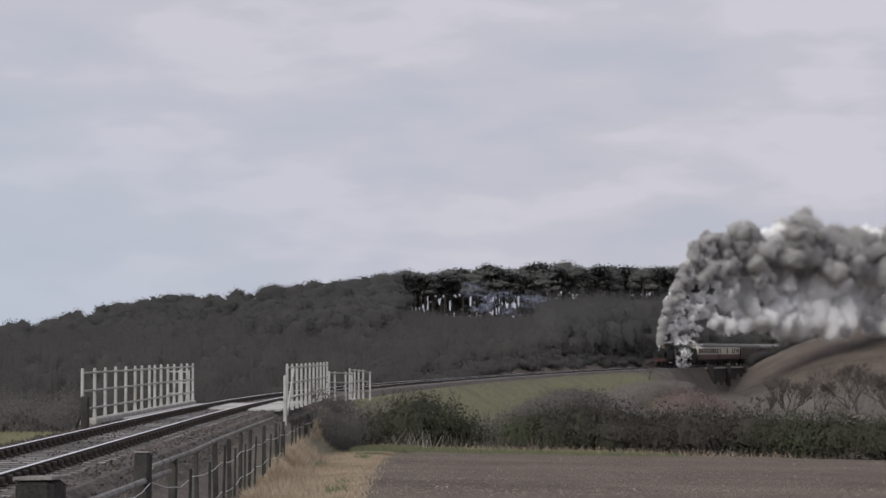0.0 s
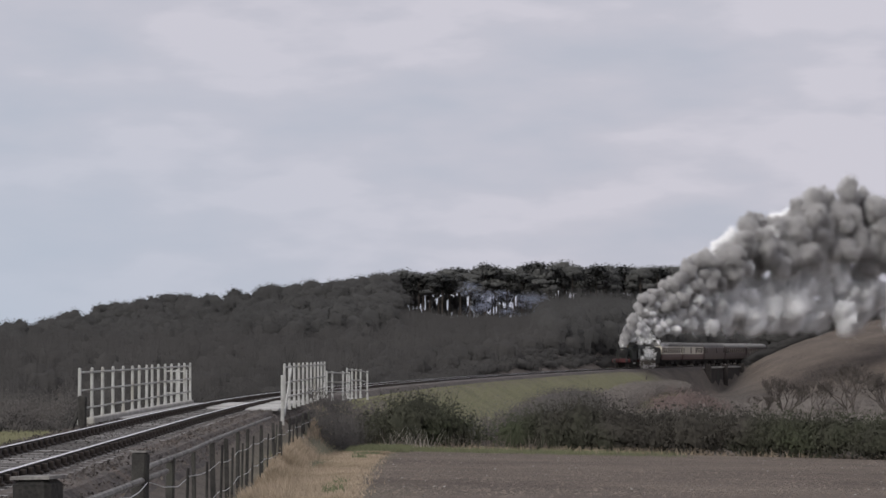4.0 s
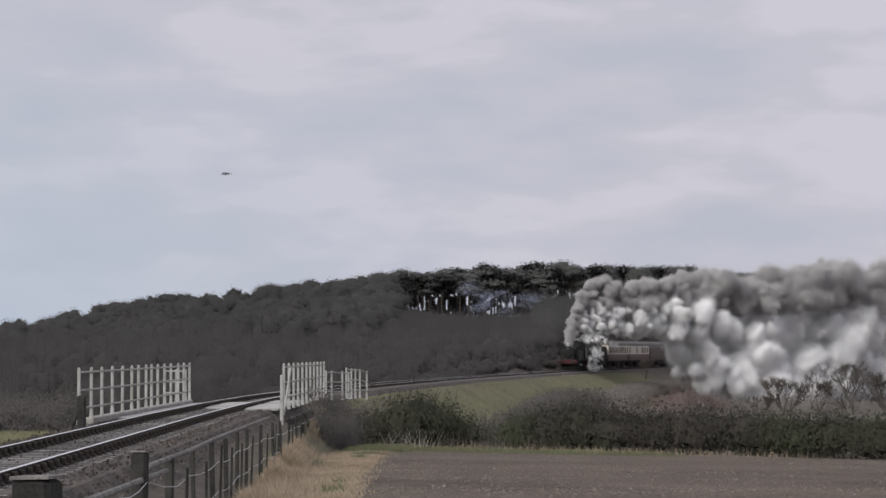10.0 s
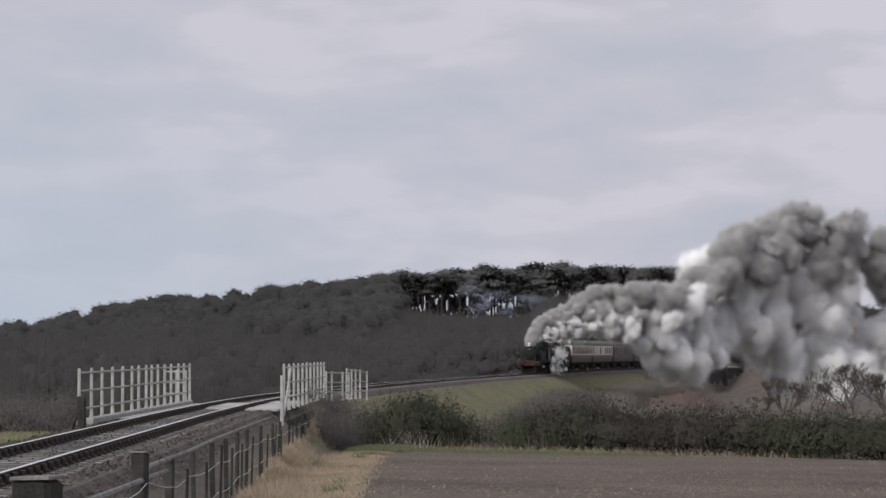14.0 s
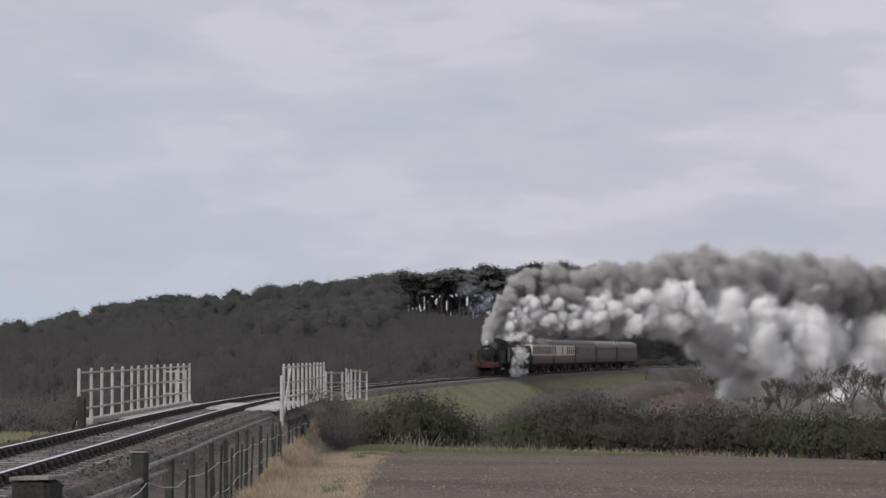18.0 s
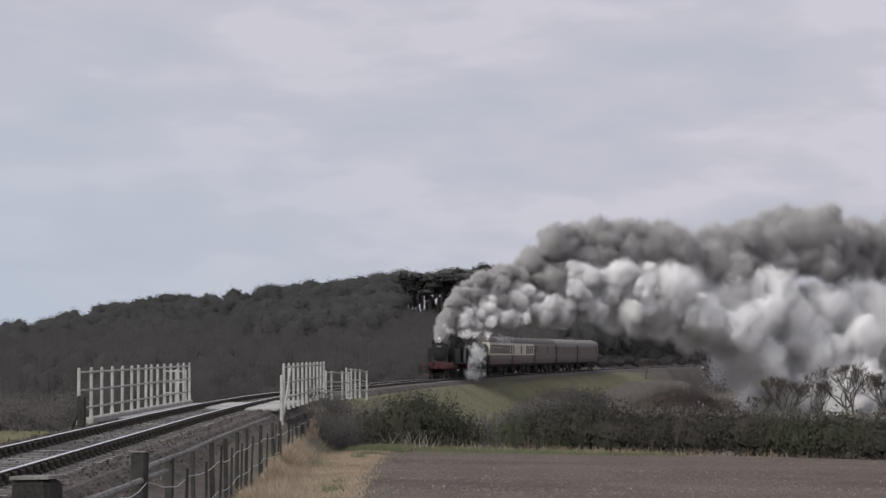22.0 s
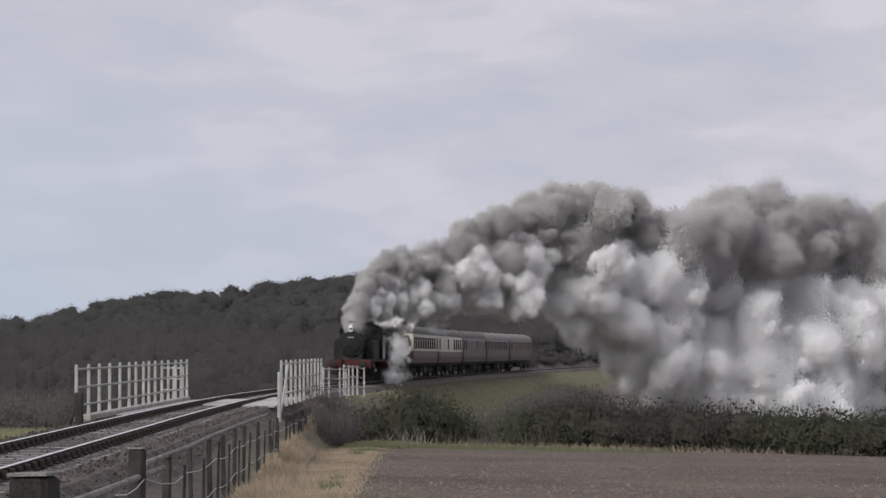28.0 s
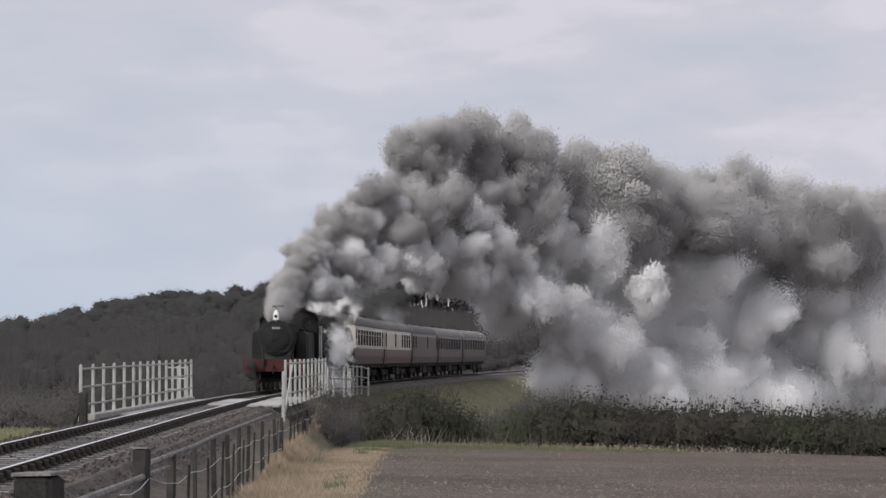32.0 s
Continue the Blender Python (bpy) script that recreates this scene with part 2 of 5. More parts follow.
class Leafage:
    """Loose triangles with soft outward normals, as the leaves of a bush catch the light."""

    def __init__(self):
        self.t, self.n = [], []

    def put(self, tri, nrm):
        g = np.cross(tri[:, 1] - tri[:, 0], tri[:, 2] - tri[:, 0])
        flip = g @ np.array((0, -1, 0.15)) < 0
        tri[flip] = tri[flip][:, ::-1]
        self.t.append(tri), self.n.append(nrm)

    def blob(self, centre, radii, n, size, rough=0.3, flat=0.0, core=0.0):
        """Leaves near the skin of a lumpy ellipsoid."""
        if core:
            q = ICO / np.linalg.norm(ICO, axis=2)[:, :, None]
            w = core * (1 + 0.22 * np.sin(5 * q[..., 0] + centre[0]) * np.cos(4 * q[..., 1] + centre[1]) + 0.15 * np.sin(9 * q[..., 2] + 3 * q[..., 0] + centre[1]) + 0.08 * np.sin(17 * q[..., 0] + 13 * q[..., 2] + centre[0]))
            self.t.append(np.asarray(centre) + q * np.asarray(radii) * w[..., None])
            s = 0.5 * q + [0, -0.45, 0.4]
            self.n.append(s / np.linalg.norm(s, axis=2)[:, :, None])
        d = RNG.normal(size=(n, 3))
        d /= np.linalg.norm(d, axis=1)[:, None]
        r = 1 + RNG.normal(0, rough, n) * 0.6 + 0.22 * np.sin(5 * d[:, 0] + centre[0]) * np.cos(4 * d[:, 1] + centre[1]) + 0.15 * np.sin(9 * d[:, 2] + 3 * d[:, 0] + centre[1])
        m = d + RNG.normal(0, 0.5, (n, 3)) + [0, 0, 0.1]
        m /= np.linalg.norm(m, axis=1)[:, None]
        a = np.cross(m, RNG.normal(size=(n, 3)))
        a /= np.linalg.norm(a, axis=1)[:, None]
        b = np.cross(m, a)
        k = (size * RNG.uniform(0.5, 1.4, n))[:, None]
        c = np.asarray(centre) + d * np.asarray(radii) * r[:, None]
        soft = 0.22 * m + 0.38 * d + [0, -0.5, 0.4]
        soft /= np.linalg.norm(soft, axis=1)[:, None]
        self.put(np.stack([c - a * k * 0.5, c + a * k * 0.5, c + b * k], 1), np.repeat(soft[:, None], 3, 1))

    def shoots(self, points, height, width, lean=0.35):
        m = RNG.normal(0, 0.22, (len(points), 3)) + [0, -0.4, 0.8]
        self.put(blades(points, height, width, lean), np.repeat((m / np.linalg.norm(m, axis=1)[:, None])[:, None], 3, 1))

    def mesh(self, name, mat):
        return soup(name, np.concatenate(self.t), mat, np.concatenate(self.n))


def soup(name, tri, mat, nrm=None):
    """A mesh of loose triangles, from an array (n, 3, 3)."""
    n = len(tri)
    me = bpy.data.meshes.new(name)
    me.vertices.add(n * 3), me.loops.add(n * 3), me.polygons.add(n)
    me.vertices.foreach_set("co", np.ascontiguousarray(tri, dtype=np.float32).ravel())
    me.loops.foreach_set("vertex_index", np.arange(n * 3, dtype=np.int32))
    me.polygons.foreach_set("loop_start", np.arange(0, n * 3, 3, dtype=np.int32))
    me.polygons.foreach_set("loop_total", np.full(n, 3, dtype=np.int32))
    me.materials.append(mat)
    me.update(calc_edges=True)
    if nrm is not None:
        me.polygons.foreach_set("use_smooth", np.ones(n, dtype=bool))
        me.normals_split_custom_set(nrm.reshape(-1, 3).tolist())
    return me


def leaves(points, size, flat=0.0):
    """A small random triangle at each point; flat keeps them near level."""
    n = len(points)
    a, b = RNG.normal(size=(n, 3)), RNG.normal(size=(n, 3))
    a[:, 2] *= 1 - flat
    b[:, 2] *= 1 - flat
    a /= np.linalg.norm(a, axis=1)[:, None]
    b /= np.linalg.norm(b, axis=1)[:, None]
    s = (np.asarray(size) * RNG.uniform(0.5, 1.4, n))[:, None]
    return np.stack([points - a * s * 0.5, points + a * s * 0.5, points + b * s], 1)


def blades(points, height, width, lean=0.35):
    """Upright thin triangles: grass blades and bare shoots."""
    n = len(points)
    a = RNG.uniform(0, 2 * np.pi, n)
    side = np.stack([np.cos(a), np.sin(a), 0 * a], 1) * (np.asarray(width) * RNG.uniform(0.6, 1.3, n))[:, None]
    h = np.asarray(height) * RNG.uniform(0.5, 1.25, n)
    tip = np.stack([RNG.normal(0, lean, n) * h, RNG.normal(0, lean, n) * h, h], 1)
    return np.stack([points - side, points + side, points + tip], 1)


# ---- the line of the railway ----
TD = np.arange(-60.0, 700.0, 0.5)
SLOPE = np.interp(TD, [30, 62, 95, 150, 200, 256, 300, 345, 385, 450, 520, 700], [-0.014, -0.014, 0.012, 0.063, 0.102, 0.147, 0.178, 0.214, 0.255, 0.315, 0.37, 0.40])
TX = np.cumsum(SLOPE) * 0.5
TX += -7.33 - np.interp(75, TD, TX)
TS = np.concatenate([[0], np.cumsum(np.hypot(np.diff(TD), np.diff(TX)))])
TZ = np.interp(TD, [0, 95, 161, 210, 258, 305, 354, 420, 520, 700], [0, 0, -0.21, -0.32, -0.33, -0.28, -0.2, -0.1, 0.1, 0.5])
TZ = np.convolve(np.pad(TZ, 30, "edge"), np.ones(61) / 61, "valid")


def line(s, off=0.0, up=0.0):
    """Place and forward heading on the track at arc length s, off metres to the right of one looking away from the camera."""
    x, y, z, k = (float(np.interp(s, TS, q)) for q in (TX, TD, TZ, SLOPE))
    w = math.hypot(1, k)
    return Vector((x + off / w, y - off * k / w, z + up))


def arc(d):
    return float(np.interp(d, TD, TS))


def px(u, D):
    return (u - 784) / 4500 * D


def smooth(a, b, v):
    t = np.clip((v - a) / (b - a), 0, 1)
    return t * t * (3 - 2 * t)


def ground(X, D):
    """Height of the land."""
    X, D = np.asarray(X, float), np.asarray(D, float)
    d = X - np.interp(D, TD, TX)
    u = np.where(D > 20, X / np.maximum(D, 20) * 4500 + 784, 784 + X * 225)
    right = np.interp(D, [-50, 0, 20, 37, 60, 97, 106, 150, 230, 300, 400, 460, 600, 1000, 4500], [0.1, 0.1, -0.08, -0.5, -1.08, -2.0, -2.6, -4.6, -5.2, -5.2, -4.9, -3.6, 4, 8, 6])
    right = right - 0.02 * np.clip(X, -8, 40) * smooth(130, 105, D)
    right = right + smooth(345, 450, D) * np.interp(X, [47.5, 51, 56, 63.6, 78, 100, 140], [0, 1.6, 4.6, 7.4, 10.2, 12.5, 14])
    prof = np.interp(D, [-50, 30, 60, 75, 92, 120, 200, 300, 450, 600, 700, 1000, 4500], [-0.4, -0.4, -0.5, -0.75, -1.9, -3.5, -3, 0.5, 6.5, 10.2, 7, 2, 0])
    left = np.where(prof > 0, prof * np.interp(u, [-400, 0, 300, 660, 1300, 1700], [0.0, 0.05, 0.5, 1, 1, 0.8]), prof)
    w = smooth(-3, 3, d)
    far = smooth(560, 640, D)
    w = w * (1 - far) + smooth(-40, 40, d) * far
    base = left * (1 - w) + right * w
    form = np.interp(D, TD, TZ) - 0.48
    fx = np.interp(D, [13, 26, 38, 57, 78, 94, 100], [-2.05, -3.1, -3.45, -4.08, -4.5, -4.75, -4.8])
    base = base - 0.35 * np.exp(-((X - fx - 0.3) / 0.9) ** 2) * smooth(10, 25, D) * smooth(103, 97, D)
    k = np.maximum(0, np.abs(d) - 2.6) * (np.where(D < 100, 0.9, 0.55) + 1.3 * smooth(72, 80, D) * smooth(112, 104, D) * (d > 0) + (1.3 * smooth(372, 392, D) + 3 * smooth(417, 421, D)) * smooth(449, 445, D) * (d > 0))
    z = np.clip(base, form - k, form + k)
    return np.where((D < 640), z, base * far + z * (1 - far))


# ---- sky ----
def cloud_sky():
    sh = Shape()
    na, ne, r = 60, 30, 4300
    v = [(r * math.cos(e) * math.sin(a), r * math.cos(e) * math.cos(a), r * math.sin(e)) for e in np.radians(np.linspace(-3, 50, ne)) for a in np.radians(np.linspace(-45, 45, na))]
    f = [(j * na + i, j * na + i + 1, (j + 1) * na + i + 1, (j + 1) * na + i) for j in range(ne - 1) for i in range(na - 1)]
    sh.add(v, f)
    m = bpy.data.materials.new("cloud_layer")
    m.use_nodes = True
    n, l = m.node_tree.nodes, m.node_tree.links
    n.remove(n["Principled BSDF"])
    em = n.new("ShaderNodeEmission")
    l.new(em.outputs[0], n["Material Output"].inputs[0])
    tc = n.new("ShaderNodeTexCoord")
    mp = n.new("ShaderNodeMapping")
    mp.inputs["Scale"].default_value = (1, 1, 3.2)
    mp.inputs["Rotation"].default_value = (0, radians(4), 0)
    l.new(tc.outputs["Object"], mp.inputs[0])
    big, mid = n.new("ShaderNodeTexNoise"), n.new("ShaderNodeTexNoise")
    for q, s, de in ((big, 0.0016, 3), (mid, 0.0042, 4)):
        q.inputs["Scale"].default_value, q.inputs["Detail"].default_value, q.inputs["Roughness"].default_value = s, de, 0.5
        l.new(mp.outputs[0], q.inputs["Vector"])
    mm = n.new("ShaderNodeMath")
    mm.operation = "MULTIPLY_ADD"
    mm.inputs[1].default_value = 0.8
    l.new(mid.outputs[0], mm.inputs[0]), l.new(big.outputs[0], mm.inputs[2])
    cr = n.new("ShaderNodeValToRGB")
    cr.color_ramp.elements[0].position, cr.color_ramp.elements[0].color = 0.66, (0.485, 0.505, 0.585, 1)
    cr.color_ramp.elements[1].position, cr.color_ramp.elements[1].color = 1.16, (0.605, 0.592, 0.662, 1)
    e = cr.color_ramp.elements.new(0.9)
    e.color = (0.545, 0.543, 0.615, 1)
    l.new(mm.outputs[0], cr.inputs[0])
    # clearer, bluer air low over the left part of the ridge
    sep = n.new("ShaderNodeSeparateXYZ")
    l.new(tc.outputs["Object"], sep.inputs[0])
    mr = n.new("ShaderNodeMapRange")
    mr.inputs[1].default_value, mr.inputs[2].default_value = 620, 60
    l.new(sep.outputs[2], mr.inputs[0])
    mr2 = n.new("ShaderNodeMapRange")
    mr2.inputs[1].default_value, mr2.inputs[2].default_value = 350, -900
    l.new(sep.outputs[0], mr2.inputs[0])
    pr = n.new("ShaderNodeMath")
    pr.operation = "MULTIPLY"
    l.new(mr.outputs[0], pr.inputs[0]), l.new(mr2.outputs[0], pr.inputs[1])
    mx = n.new("ShaderNodeMixRGB")
    mx.inputs[2].default_value = (0.455, 0.52, 0.62, 1)
    l.new(pr.outputs[0], mx.inputs[0]), l.new(cr.outputs[0], mx.inputs[1])
    l.new(mx.outputs[0], em.inputs[0])
    em.inputs[1].default_value = 1.0
    ob = part("cloud_backdrop", sh, m, None, "", True)
    ob.location = (0, 0, EYE)
    return tagged(ob, "grey overcast sky with slow drifting cloud bands", "sky", kind="structure")


SKY = cloud_sky()


# ---- land ----
def land():
    def grid(lo, hi, step, far, n):
        g = np.geomspace(step * 1.5, far, n)
        return np.concatenate([lo - g[::-1], np.arange(lo, hi + step / 2, step), hi + g])
    xs, ys = grid(-80, 90, 1.25, 4300, 24), grid(-8, 480, 2.5, 4000, 26)
    X, Y = np.meshgrid(xs, ys)
    Z = ground(X, Y)
    Z = Z + 0.05 * np.sin(X * 1.7 + Y * 0.6) * np.sin(Y * 0.43) * smooth(-12, -20, X)
    nx, ny = len(xs), len(ys)
    me = bpy.data.meshes.new("ground")
    i = (np.arange(ny - 1)[:, None] * nx + np.arange(nx - 1)[None]).ravel()
    me.from_pydata(np.stack([X, Y, Z], 2).reshape(-1, 3).tolist(), [], np.stack([i, i + 1, i + nx + 1, i + nx], 1).tolist())
    # soil on the ploughed land, turf elsewhere, earth on the far slopes
    m = bpy.data.materials.new("earth_and_turf")
    m.use_nodes = True
    n, l = m.node_tree.nodes, m.node_tree.links
    p = n["Principled BSDF"]
    at = n.new("ShaderNodeAttribute")
    at.attribute_name = "cover"
    geo = n.new("ShaderNodeTexCoord")
    tex = []
    for s, de in ((0.12, 6), (1.3, 6), (9.0, 4)):
        q = n.new("ShaderNodeTexNoise")
        q.inputs["Scale"].default_value, q.inputs["Detail"].default_value = s, de
        l.new(geo.outputs["Object"], q.inputs["Vector"])
        tex.append(q)
    def ramp(src, lo, hi, c1, c2):
        r = n.new("ShaderNodeMapRange")
        r.inputs[1].default_value, r.inputs[2].default_value = lo, hi
        l.new(src, r.inputs[0])
        c = n.new("ShaderNodeMixRGB")
        c.inputs[1].default_value, c.inputs[2].default_value = (*c1, 1), (*c2, 1)
        l.new(r.outputs[0], c.inputs[0])
        return c.outputs[0]
    ad = n.new("ShaderNodeMath")
    ad.operation = "MULTIPLY_ADD"
    ad.inputs[1].default_value = 0.7
    l.new(tex[1].outputs[0], ad.inputs[0]), l.new(tex[0].outputs[0], ad.inputs[2])
    ad2 = n.new("ShaderNodeMath")
    ad2.operation = "MULTIPLY_ADD"
    ad2.inputs[1].default_value = 0.7
    l.new(tex[2].outputs[0], ad2.inputs[0]), l.new(ad.outputs[0], ad2.inputs[2])
    soil = ramp(ad2.outputs[0], 0.9, 1.5, (0.078, 0.063, 0.053), (0.178, 0.146, 0.122))
    turf = ramp(ad.outputs[0], 0.6, 1.1, (0.13, 0.128, 0.076), (0.2, 0.19, 0.12))
    earth = ramp(ad.outputs[0], 0.6, 1.1, (0.088, 0.077, 0.069), (0.15, 0.128, 0.112))
    sp = n.new("ShaderNodeSeparateColor")
    l.new(at.outputs["Color"], sp.inputs[0])
    a = n.new("ShaderNodeMixRGB")
    l.new(sp.outputs[0], a.inputs[0]), l.new(earth, a.inputs[1]), l.new(soil, a.inputs[2])
    b = n.new("ShaderNodeMixRGB")
    l.new(sp.outputs[1], b.inputs[0]), l.new(a.outputs[0], b.inputs[1]), l.new(turf, b.inputs[2])
    l.new(b.outputs[0], p.inputs["Base Color"])
    p.inputs["Roughness"].default_value, p.inputs["Specular IOR Level"].default_value = 0.95, 0.2
    bu = n.new("ShaderNodeBump")
    bu.inputs["Strength"].default_value, bu.inputs["Distance"].default_value = 1.0, 0.25
    l.new(ad2.outputs[0], bu.inputs["Height"]), l.new(bu.outputs[0], p.inputs["Normal"])
    d = X - np.interp(Y, TD, TX)
    edge = field_edge(Y)
    soilw = smooth(-0.5, 0.5, X - edge) * smooth(100, 96, Y)
    soilw = np.maximum(soilw, smooth(48, 54, X) * smooth(372, 400, Y) * smooth(3, 6, d))
    turfw = smooth(2.2, 3.5, np.abs(d)) * np.where(d > 0, smooth(16, 9, d) * smooth(120, 150, Y) * smooth(372, 350, Y), smooth(140, 110, Y))
    fx = np.interp(Y, [13, 26, 38, 57, 78, 94], [-2.05, -3.1, -3.45, -4.08, -4.5, -4.75])
    turfw = np.where((d > 0) & (Y < 100), smooth(0.5, -0.5, X - edge) * smooth(-0.2, 0.8, X - fx) * 0.8, turfw)
    col = me.color_attributes.new("cover", "FLOAT_COLOR", "POINT")
    col.data.foreach_set("color", np.stack([soilw, turfw, 0 * X, 0 * X + 1], 2).astype(np.float32).ravel())
    me.materials.append(m)
    me.polygons.foreach_set("use_smooth", [True] * len(me.polygons))
    return tagged(new("ground", me), "brown ploughed field, rough turf and rising earth slopes", "ground", kind="structure")


def field_edge(D):
    """X of the edge between the rough grass bank and the ploughed soil."""
    return np.interp(D, [0, 37, 50, 64, 80, 91, 97], [-0.95, -1.36, -1.66, -1.88, -2.0, -1.85, -0.9])


land()


# ---- railway track ----
def sweep(profile, s0, s1, step, off, up):
    """Draws an (across, height) outline along the line."""
    sh, n = Shape(), len(profile)
    ss = np.arange(s0, s1, step)
    v, f = [], []
    for s in ss:
        c, e = line(s, off, up), line(s, off + 1, up)
        r = e - c
        v += [tuple(c + r * a + Vector((0, 0, h))) for a, h in profile]
    for j in range(len(ss) - 1):
        f += [(j * n + i, j * n + (i + 1) % n, (j + 1) * n + (i + 1) % n, (j + 1) * n + i) for i in range(n)]
    f += [tuple(range(n - 1, -1, -1)), tuple(range((len(ss) - 1) * n, len(ss) * n))]
    return sh.add(v, f)


S_NEAR, S_FAR = arc(12), arc(560)


def railway():
    bed = tagged(part("ballast_bed", sweep([(-2.35, -0.65), (-1.8, -0.2), (-1.05, -0.158), (-1.0, -0.2), (1.0, -0.2), (1.05, -0.158), (1.8, -0.2), (2.35, -0.65)], S_NEAR, S_FAR, 1.0, 0, 0), M["ballast"]),
                 "dark stone ballast bed under the rails", "ballast", kind="structure")
    stones = []
    n = 16000
    s = S_NEAR + RNG.uniform(0, 1, n) ** 1.7 * 90
    o = RNG.uniform(1.33, 2.3, n) * RNG.choice([-1, 1], n)
    x, y, z, k = (np.interp(s, TS, q) for q in (TX, TD, TZ, SLOPE))
    h = np.where(np.abs(o) < 1.8, -0.17, -0.2 - (np.abs(o) - 1.75).clip(0) * 0.5)
    pts = np.stack([x + o, y - o * k, z + h + 0.02], 1)
    part("loose_stones", soup("loose_stones", leaves(pts, 0.05), M["ballast"]), None, bed)
    part("crib_ballast", sweep([(-1.02, -0.25), (-1.0, -0.168), (1.0, -0.168), (1.02, -0.25)], S_NEAR, S_FAR, 1.0, 0, 0), M["crib"], bed, "oily dark stones between the sleepers")
    n = 9000
    k = RNG.integers(0, 130, n)
    s = S_NEAR + (k + 0.5 + RNG.uniform(-0.3, 0.3, n)) * 0.72
    o = RNG.uniform(-1.2, 1.2, n)
    x, y, z, k = (np.interp(s, TS, q) for q in (TX, TD, TZ, SLOPE))
    part("crib_stones", soup("crib_stones", leaves(np.stack([x + o, y - o * k, z - 0.166], 1), 0.05, 0.6), M["crib"]), None, bed)
    track = tagged(new("railway_track"), "single railway line curving away on wooden sleepers", "railway track", kind="structure")
    for o in (-0.7525, 0.7525):
        r = part("rail", sweep([(-0.07, -0.15), (-0.07, -0.13), (-0.012, -0.115), (-0.012, -0.045), (-0.035, -0.035), (-0.036, -0.006), (0.036, -0.006), (0.035, -0.035), (0.012, -0.045), (0.012, -0.115), (0.07, -0.13), (0.07, -0.15)],
                               S_NEAR, S_FAR, 1.5, o, 0), M["rust"], track, "rusty bullhead rail with a worn bright top")
        part("running_surface", sweep([(-0.034, -0.006), (-0.026, 0.0), (0.026, 0.0), (0.034, -0.006)], S_NEAR, S_FAR, 1.5, o, 0.001), M["steel"], r, "polished bright rail head")
    me = Shape().box(-1.3, -0.125, -0.29, 1.3, 0.125, -0.165, 0.015).mesh("sleeper", M["sleeper"])
    chair = Shape()
    for o in (-0.7525, 0.7525):
        chair.box(o - 0.17, -0.09, -0.165, o + 0.17, 0.09, -0.12, 0.012)
        chair.box(o - 0.13, -0.06, -0.12, o - 0.045, 0.06, -0.03, 0.012).box(o + 0.04, -0.06, -0.12, o + 0.13, 0.06, -0.03, 0.012)
    cm = chair.mesh("rail_chair", M["rust"])
    rest, restc = Shape(), Shape()
    s, k = S_NEAR, 0
    while s < S_FAR - 2:
        c = line(s)
        a = math.atan(float(np.interp(s, TS, SLOPE)))
        m = Matrix.LocRotScale(c, Euler((0, 0, -a + RNG.normal(0, 0.006))), None)
        if k < 260:
            for q in (part("sleeper", me, None, track), part("rail_chair", cm, None, track)):
                q.matrix_basis = m
        else:
            rest.box(-1.3, -0.125, -0.29, 1.3, 0.125, -0.165, 0, m)
        s, k = s + 0.72, k + 1
    tagged(part("far_sleepers", rest, M["sleeper"], track), kind="stuff")


railway()


# ---- bridge ----
def railing(name, pts, zs, tall, label, cap=True):
    """Posts at the plan points with three rails from post to post."""
    ob = tagged(new(name), label, "railing", "bridge railings")
    ob.location = (pts[0][0], pts[0][1], zs[0])
    o = Vector(ob.location)
    P = [Vector((x, y, z)) - o for (x, y), z in zip(pts, zs)]
    for p in P:
        sh = Shape().box(p.x - 0.042, p.y - 0.03, p.z - 0.12, p.x + 0.042, p.y + 0.03, p.z + tall, 0.016)
        sh.prism([(p.x - 0.06, p.z - 0.12), (p.x + 0.06, p.z - 0.12), (p.x + 0.042, p.z + 0.16), (p.x - 0.042, p.z + 0.16)], p.y - 0.02, p.y + 0.02)
        if cap:
            sh.lathe([(0.04, tall - 0.02), (0.042, tall + 0.02), (0.03, tall + 0.042), (0.012, tall + 0.05)], 8, at=p)
        part("post", sh, M["white"], ob)
    for h in (tall - 0.07, tall * 0.58, tall * 0.22):
        for a, b in zip(P, P[1:]):
            part("rail_bar", Shape().rod(a + Vector((0, 0, h)), b + Vector((0, 0, h)), 0.026, n=8), M["white"], ob)
    return ob


